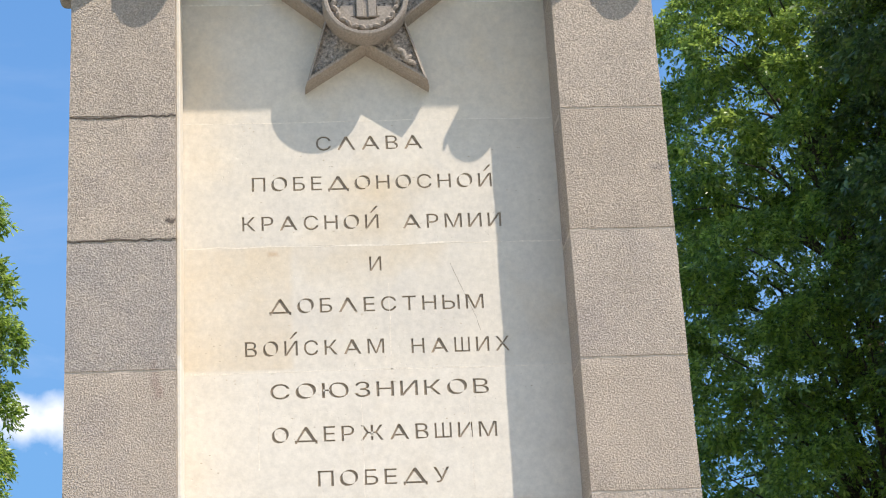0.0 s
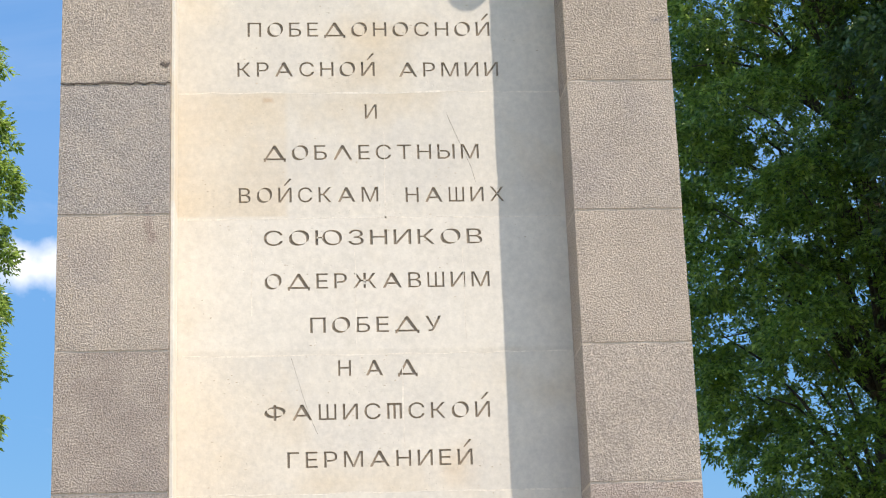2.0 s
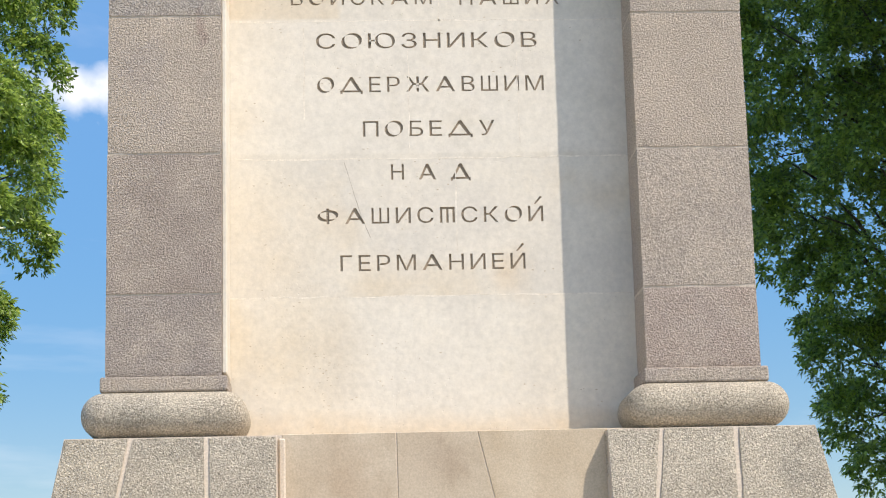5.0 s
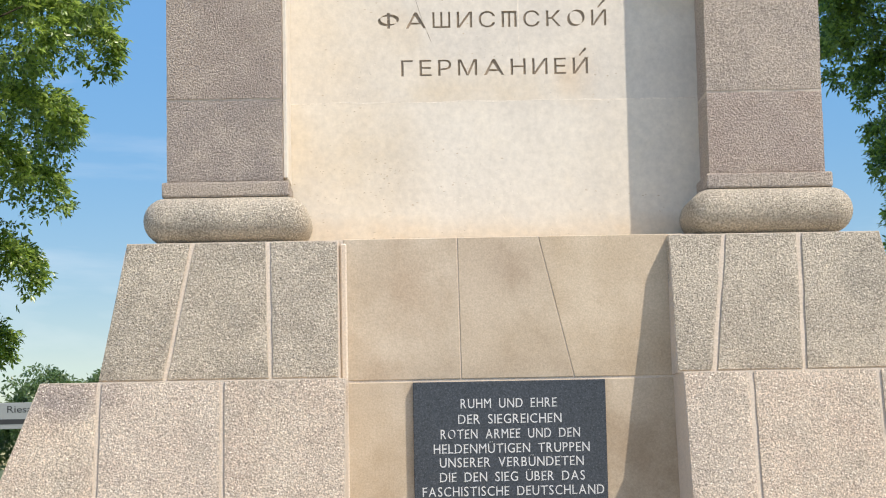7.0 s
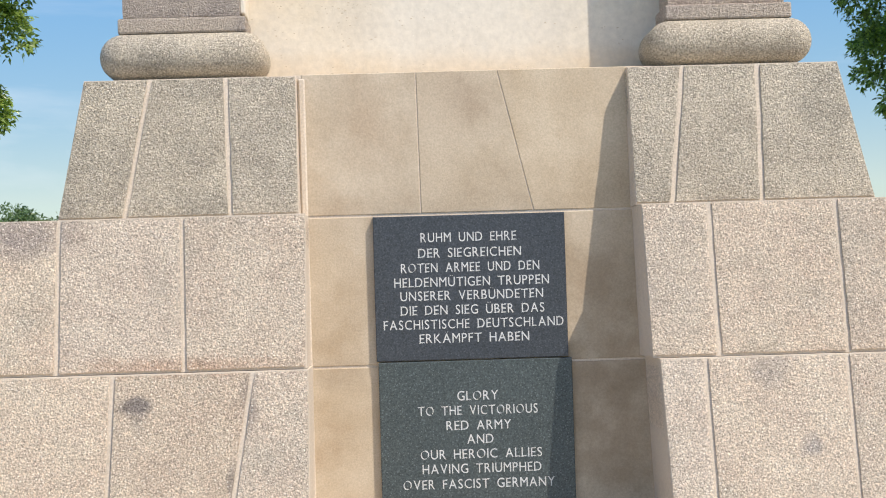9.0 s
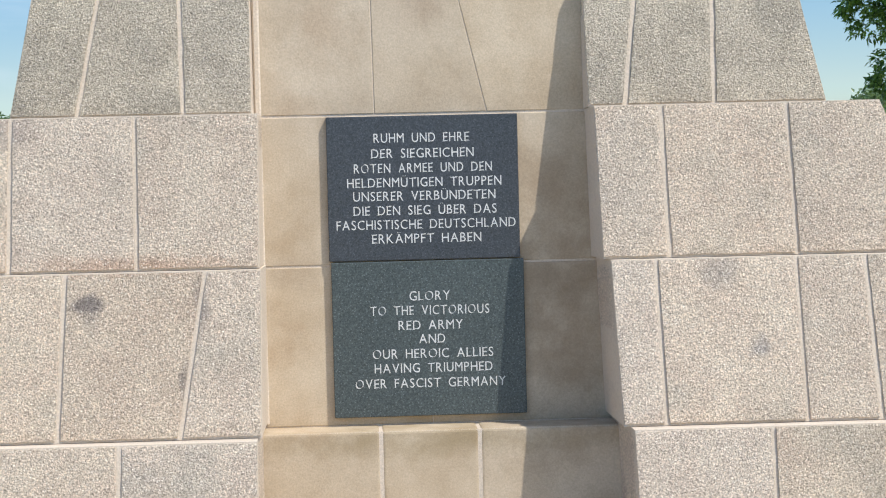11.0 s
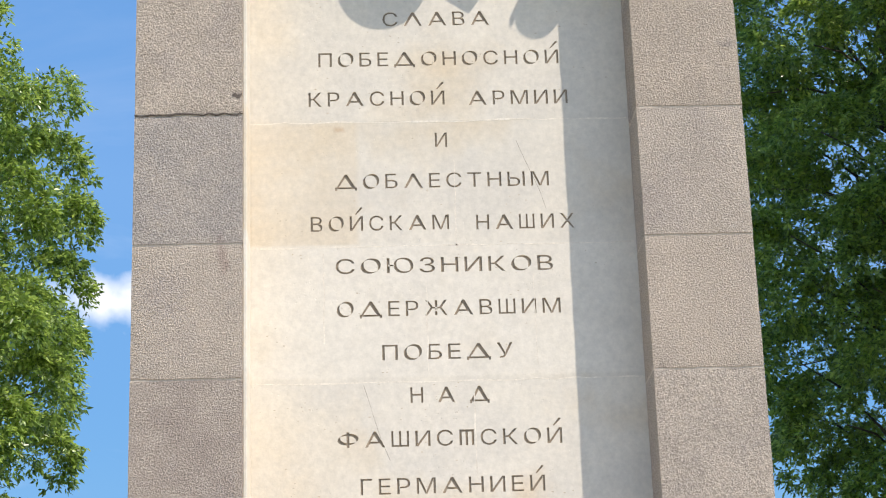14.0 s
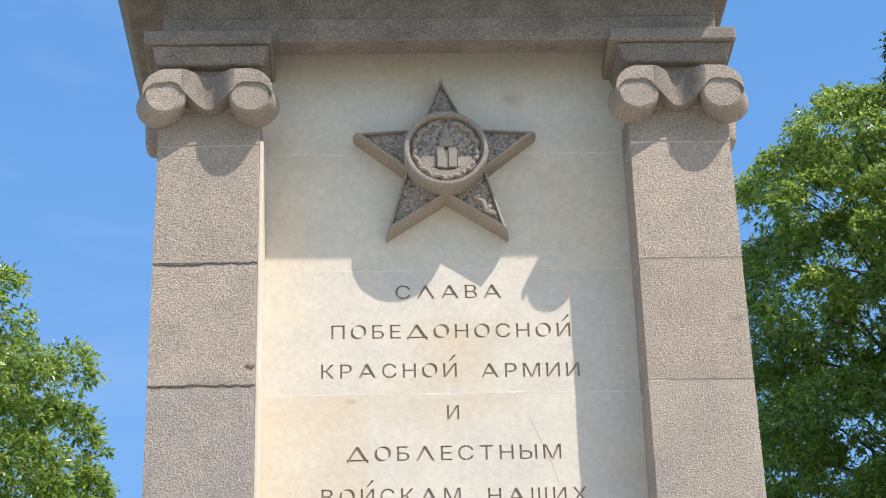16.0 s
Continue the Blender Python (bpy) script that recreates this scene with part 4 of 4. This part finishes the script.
build_plinth(0)
build_plinth(1)
part("rear_plinth", hexa([(-0.7, 0.2, 2.5), (0.8, 0.2, 2.5), (0.8, 0.2, -0.05), (-0.7, 0.2, -0.05), (-0.7, DEPTH, 2.5), (0.8, DEPTH, 2.5), (0.8, DEPTH + 0.4, -0.05), (-0.7, DEPTH + 0.4, -0.05)], 0), MORTAR, memorial)
part("foot_block", box(-0.66, 0.78, -0.85, -0.1, -0.05, 0.40, 0.008), SANDSTONE, memorial)

# ---- plaques ----
DE = [("RUHM UND EHRE", -0.176, 0.175, 1.883), ("DER SIEGREICHEN", -0.186, 0.192, 1.826), ("ROTEN ARMEE UND DEN", -0.251, 0.258, 1.772),
      ("HELDENMÜTIGEN TRUPPEN", -0.277, 0.292, 1.719), ("UNSERER VERBÜNDETEN", -0.256, 0.269, 1.669), ("DIE DEN SIEG ÜBER DAS", -0.256, 0.272, 1.616),
      ("FASCHISTISCHE DEUTSCHLAND", -0.320, 0.341, 1.564), ("ERKÄMPFT HABEN", -0.190, 0.213, 1.512)]
EN = [("GLORY", -0.058, 0.092, 1.299), ("TO THE VICTORIOUS", -0.203, 0.236, 1.246), ("RED ARMY", -0.101, 0.137, 1.191), ("AND", -0.026, 0.070, 1.140),
      ("OUR HEROIC ALLIES", -0.199, 0.247, 1.086), ("HAVING TRIUMPHED", -0.193, 0.243, 1.033), ("OVER FASCIST GERMANY", -0.265, 0.291, 0.977)]


def serifs(poly, z0, z1, out=0.0030, up=0.0026):
    """Small bracketed serifs on the stroke ends at the foot and head of a letter."""
    pts, n = [], len(poly)
    for i in range(n):
        p, q = poly[i - 1], poly[i]
        nxt = poly[(i + 1) % n]
        for a, b, first in ((p, q, False), (q, nxt, True)):
            ends = abs(a[1] - b[1]) < 1e-4 and 0.002 < abs(a[0] - b[0]) < 0.009 and (abs(a[1] - z0) < 0.0015 or abs(a[1] - z1) < 0.0015)
            if ends:
                lift = up if abs(q[1] - z0) < 0.0015 else -up
                side = math.copysign(out, q[0] - (a[0] + b[0]) / 2)
                pts += [(q[0], q[1] + lift), (q[0] + side, q[1])] if first else [(q[0] + side, q[1]), (q[0], q[1] + lift)]
                break
        else:
            pts.append(q)
    return pts


def build_plaque(x0, x1, z0, z1, lines, mat, label):
    pl = part("plaque", box(x0, x1, -0.330, -0.282, z0, z1, 0.003, 2), mat)
    tagged(pl, label, "plaque", "inscription plaques")
    ref = glyphs("H")
    cap_ref = max(y for p in ref for _, y in p)
    for text, a, b, z in lines:
        cap, g, space = 0.034, 0.0065, 0.017
        unit = cap / cap_ref
        rows = []
        for ch in text:
            polys = [] if ch == " " else glyphs(ch, 1.0, -0.021)
            lo = min((x for p in polys for x, _ in p), default=0)
            hi = max((x for p in polys for x, _ in p), default=0)
            rows.append((polys, lo, (hi - lo) * unit))
        gaps = g * (len(text) - 1) + space * text.count(" ")
        scale = (b - a - gaps) / sum(r[2] for r in rows)
        x = a
        for polys, lo, w in rows:
            if polys:
                shape = broad_nib([[(x + (px - lo) * unit * scale, z + py * unit) for px, py in p] for p in polys], 0.0052, 0.0050, 35.0)
                foot, head = min(q for p in shape for _, q in p), max(q for p in shape for _, q in p)
                plate("letter", [serifs(p, foot, head) for p in shape], -0.3314, -0.3290, LETTERING, pl)
                x += w * scale + g
            else:
                x += space + g


build_plaque(-0.350, 0.356, 1.449, 1.981, DE, DARKGRANITE, "blue-black granite plaque with silvery German lettering")
build_plaque(-0.344, 0.368, 0.871, 1.445, EN, GREENGRANITE, "green-grey granite plaque with silvery English lettering")


# ---- trees ----
def tube(bm, pts, radii, n=7):
    rows = []
    for k, p in enumerate(pts):
        d = (pts[min(k + 1, len(pts) - 1)] - pts[max(k - 1, 0)]).normalized()
        a = d.orthogonal().normalized()
        b = d.cross(a)
        rows.append([bm.verts.new(p + radii[k] * (math.cos(2 * math.pi * i / n) * a + math.sin(2 * math.pi * i / n) * b)) for i in range(n)])
    for r0, r1 in zip(rows, rows[1:]):
        for i in range(n):
            j = (i + 1) % n
            bm.faces.new((r0[i], r0[j], r1[j], r1[i]))
    bm.faces.new(rows[-1])


def leaf_mesh(rng, clumps, per, size, mat, leaflets=5, droop=0.15):
    """Short drooping sprays of broad pointed leaflets on the shells of the clumps (centre, radius, outward direction)."""
    counts = np.array([max(4, int(per * k)) for _, _, _, k in clumps])
    centres = np.repeat(np.array([c for c, _, _, _ in clumps]), counts, axis=0)
    rad = np.repeat(np.array([r for _, r, _, _ in clumps]), counts)
    face = np.repeat(np.array([o for _, _, o, _ in clumps]), counts, axis=0)
    n = len(centres)
    unit = lambda v: v / np.maximum(np.linalg.norm(v, axis=-1, keepdims=True), 1e-6)
    d = unit(rng.normal(size=(n, 3)) + face * 0.9 + np.array([0, 0, 0.5]))
    pos = centres + d * (rad * (0.45 + 0.6 * rng.random(n)))[:, None] * np.array([1, 1, 0.75])
    stem = unit(d * np.array([1, 1, 0.4]) + rng.normal(size=(n, 3)) * 0.45 + np.array([0, 0, -droop]))
    up = rng.normal(size=(n, 3)) * 0.35 + d * 0.6 + np.array([0, 0, 0.6])
    side = unit(np.cross(stem, up))
    nrm = np.cross(side, stem)
    s = size * (0.65 + 0.7 * rng.random(n))[:, None]
    parts = []
    for k in range(leaflets):
        tip = k == leaflets - 1
        hand = 1 if k % 2 else -1
        t = 1.0 if tip else 0.25 + 0.75 * (k // 2) / max(1, leaflets // 2)
        root = pos + stem * s * 0.9 * t
        along = stem if tip else stem * 0.6 + side * hand * 0.8
        along = unit(along + rng.normal(size=(n, 3)) * 0.3 + np.array([0, 0, -0.12]))
        wide = unit(np.cross(along, nrm + rng.normal(size=(n, 3)) * 0.3))
        lift = np.cross(wide, along)
        ln = s * (0.8 + 0.5 * rng.random(n))[:, None]
        parts.append(np.stack([root, root + along * ln * 0.42 + wide * ln * 0.23 + lift * ln * 0.06, root + along * ln - np.array([0, 0, 0.12]) * ln,
                               root + along * ln * 0.42 - wide * ln * 0.23 + lift * ln * 0.06], 1))
    v = np.concatenate(parts).reshape(-1, 3)
    base = np.arange(n * leaflets) * 4
    f = np.concatenate([np.stack([base, base + 1, base + 2], 1), np.stack([base, base + 2, base + 3], 1)])
    me = bpy.data.meshes.new("crown")
    me.vertices.add(len(v))
    me.vertices.foreach_set("co", v.ravel())
    me.loops.add(len(f) * 3)
    me.loops.foreach_set("vertex_index", f.ravel().astype(np.int32))
    me.polygons.add(len(f))
    me.polygons.foreach_set("loop_start", np.arange(len(f), dtype=np.int32) * 3)
    me.update(calc_edges=True)
    me.validate()
    me.materials.append(mat)
    return me


def build_tree(x, y, height, profile, seed, boughs=200, bough_r=(0.5, 1.0), tufts=12, per=30, size=0.12, tuft_r=(0.2, 0.36), label="", mat=None, name="tree", leaflets=4, flank=None, apart=0.85):
    """A tapered trunk, a limb to each bough, tufts of leaves over the top and outside of the boughs.
    profile: crown radius by height. flank: the compass side on which the crown is fullest."""
    rng = np.random.default_rng(seed)
    tree = thing(name, label, "tree", (x, y, 0))
    bm = bmesh.new()
    top = height * 0.88
    trunk_r = 0.016 * height
    pts = [Vector((0.15 * math.sin(k * 1.3 + seed), 0.15 * math.cos(k * 1.7), -0.1 + top * k / 8)) for k in range(9)]
    tube(bm, pts, [trunk_r * (1.25 - 0.13 * k) if k else trunk_r * 1.6 for k in range(9)], 10)
    zs, rs = [p[0] for p in profile], [p[1] for p in profile]
    masses, tries = [], 0
    while len(masses) < boughs and tries < boughs * 40:
        tries += 1
        z = rng.uniform(zs[0], zs[-1])
        a = rng.uniform(0, 2 * math.pi)
        if flank is not None and rng.random() < 0.5:
            a = math.radians(flank) + rng.normal() * 0.6
        rb = rng.uniform(*bough_r)
        q = 1.0 if rng.random() < 0.75 else rng.uniform(0.25, 0.9)
        reach = max(0.0, np.interp(z, zs, rs) * (1 + 0.04 * math.sin(3 * a + seed + z)) - rb - 0.12) * q
        c = np.array([math.cos(a) * reach, math.sin(a) * reach, min(max(z, zs[0] + rb * 0.4), zs[-1] - rb * 0.5)])
        if any(np.linalg.norm((c - m) * np.array([1, 1, 1.15])) < apart * (rb + r) for m, r in masses):
            continue
        masses.append((c, rb))
    cl = []
    for c, rb in masses:
        flat = math.hypot(c[0], c[1])
        k = max(1, min(7, int((c[2] - 0.5 * flat) / top * 8)))
        p0, p1 = pts[k], Vector(c)
        limb = [p0.lerp(p1, t) + Vector((0, 0, 0.5 * math.sin(math.pi * t))) for t in (0, 0.25, 0.5, 0.75, 1.0)]
        tube(bm, limb, [trunk_r * q for q in (0.17, 0.13, 0.09, 0.06, 0.03)], 6)
        near = 1.0
        if flank is not None:
            turn = math.atan2(c[1], c[0]) - math.radians(flank)
            near = 1.0 if math.cos(turn) > 0.1 or flat < 1.0 else 0.4
        outward = np.array([c[0], c[1], 0.0]) / max(flat, 0.3)
        for _ in range(int(tufts * (rb / 0.75) ** 2) + 2):
            d = rng.normal(size=3) + outward * 0.6 + np.array([0, 0, 0.6])
            d /= np.linalg.norm(d)
            tr = rng.uniform(*tuft_r)
            cl.append((c + d * max(0.05, rb - tr * 0.6) * np.array([1, 1, 0.65]), tr, d, near))
    part("trunk", bm, BARK, tree, "", True)
    ob = new("crown", leaf_mesh(rng, cl, per, size, mat or LEAF, leaflets=leaflets))
    ob.parent = tree
    return tree


build_tree(-8.25, 15.0, 13.2, [(2.3, 1.2), (2.8, 3.1), (4.0, 3.5), (5.2, 3.9), (6.2, 4.2), (7.0, 4.9), (8.8, 4.65), (10.0, 4.55), (10.8, 4.3), (11.3, 4.3), (11.6, 4.2)], 3,
           boughs=185, bough_r=(0.5, 0.95), tufts=15, per=52, size=0.066, apart=0.74, flank=-40, label="broad leafy green tree behind the memorial")
build_tree(6.95, 15.5, 15.3, [(2.6, 0.6), (3.2, 1.3), (4.0, 1.9), (4.6, 1.7), (5.8, 2.3), (6.2, 2.1), (6.7, 2.75), (9.0, 3.0), (12.0, 2.85), (13.3, 2.7), (14.0, 2.4), (14.6, 1.7), (15.1, 0.6)], 8,
           boughs=195, bough_r=(0.5, 0.9), tufts=14, per=54, size=0.066, apart=0.69, flank=215, label="slender green tree with a sunlit rounded top")
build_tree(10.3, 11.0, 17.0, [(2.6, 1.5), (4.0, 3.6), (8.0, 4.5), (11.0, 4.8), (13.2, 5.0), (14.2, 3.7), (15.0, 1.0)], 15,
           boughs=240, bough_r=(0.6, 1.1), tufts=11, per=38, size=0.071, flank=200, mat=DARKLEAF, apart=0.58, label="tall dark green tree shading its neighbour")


def build_far_trees():
    base = build_tree(-31.0, 150.0, 9.6, [(1.4, 2.2), (3.0, 3.8), (6.0, 4.2), (8.2, 3.0), (9.5, 0.8)], 21, boughs=34, bough_r=(0.9, 1.5), tufts=2.0, per=13, size=0.40,
                      tuft_r=(0.4, 0.8), mat=FARLEAF, label="distant round-headed green tree", leaflets=3, apart=0.6)
    base["group"] = "far tree row"
    rnd = random.Random(5)
    k = 0
    for x in range(-110, 120, 6):
        if abs(x + 31) < 3:
            continue
        s = 0.75 + 0.3 * rnd.random()
        t = copy_thing(base, pose(x + rnd.uniform(-2, 2), 152 + rnd.uniform(-6, 22), 0, 0, 0, rnd.uniform(0, 360)) @ Matrix.Diagonal((s, s, s, 1)))


build_far_trees()


def build_sign():
    s = thing("sign_board", "grey flat sign board with dark lettering on posts", "sign", (-10.4, 40.0, 0))
    part("board", box(-1.6, 0.85, -0.03, 0.03, 2.62, 3.26, 0.01), SIGNGREY, s)
    for x in (-1.2, 0.45):
        part("post", box(x - 0.04, x + 0.04, 0.031, 0.11, -0.1, 3.2, 0.008), SIGNGREY, s)
    ref = max(y for p in glyphs("H") for _, y in p)
    plate("lettering", fit_line(glyphs("Riesa"), 0.02, 0.62, 3.02, 0.16, ref), -0.034, -0.029, SIGNINK, s)
    part("lettering_bar", box(-0.3, 0.5, -0.034, -0.0305, 2.74, 2.86, 0), SIGNINK, s)


build_sign()
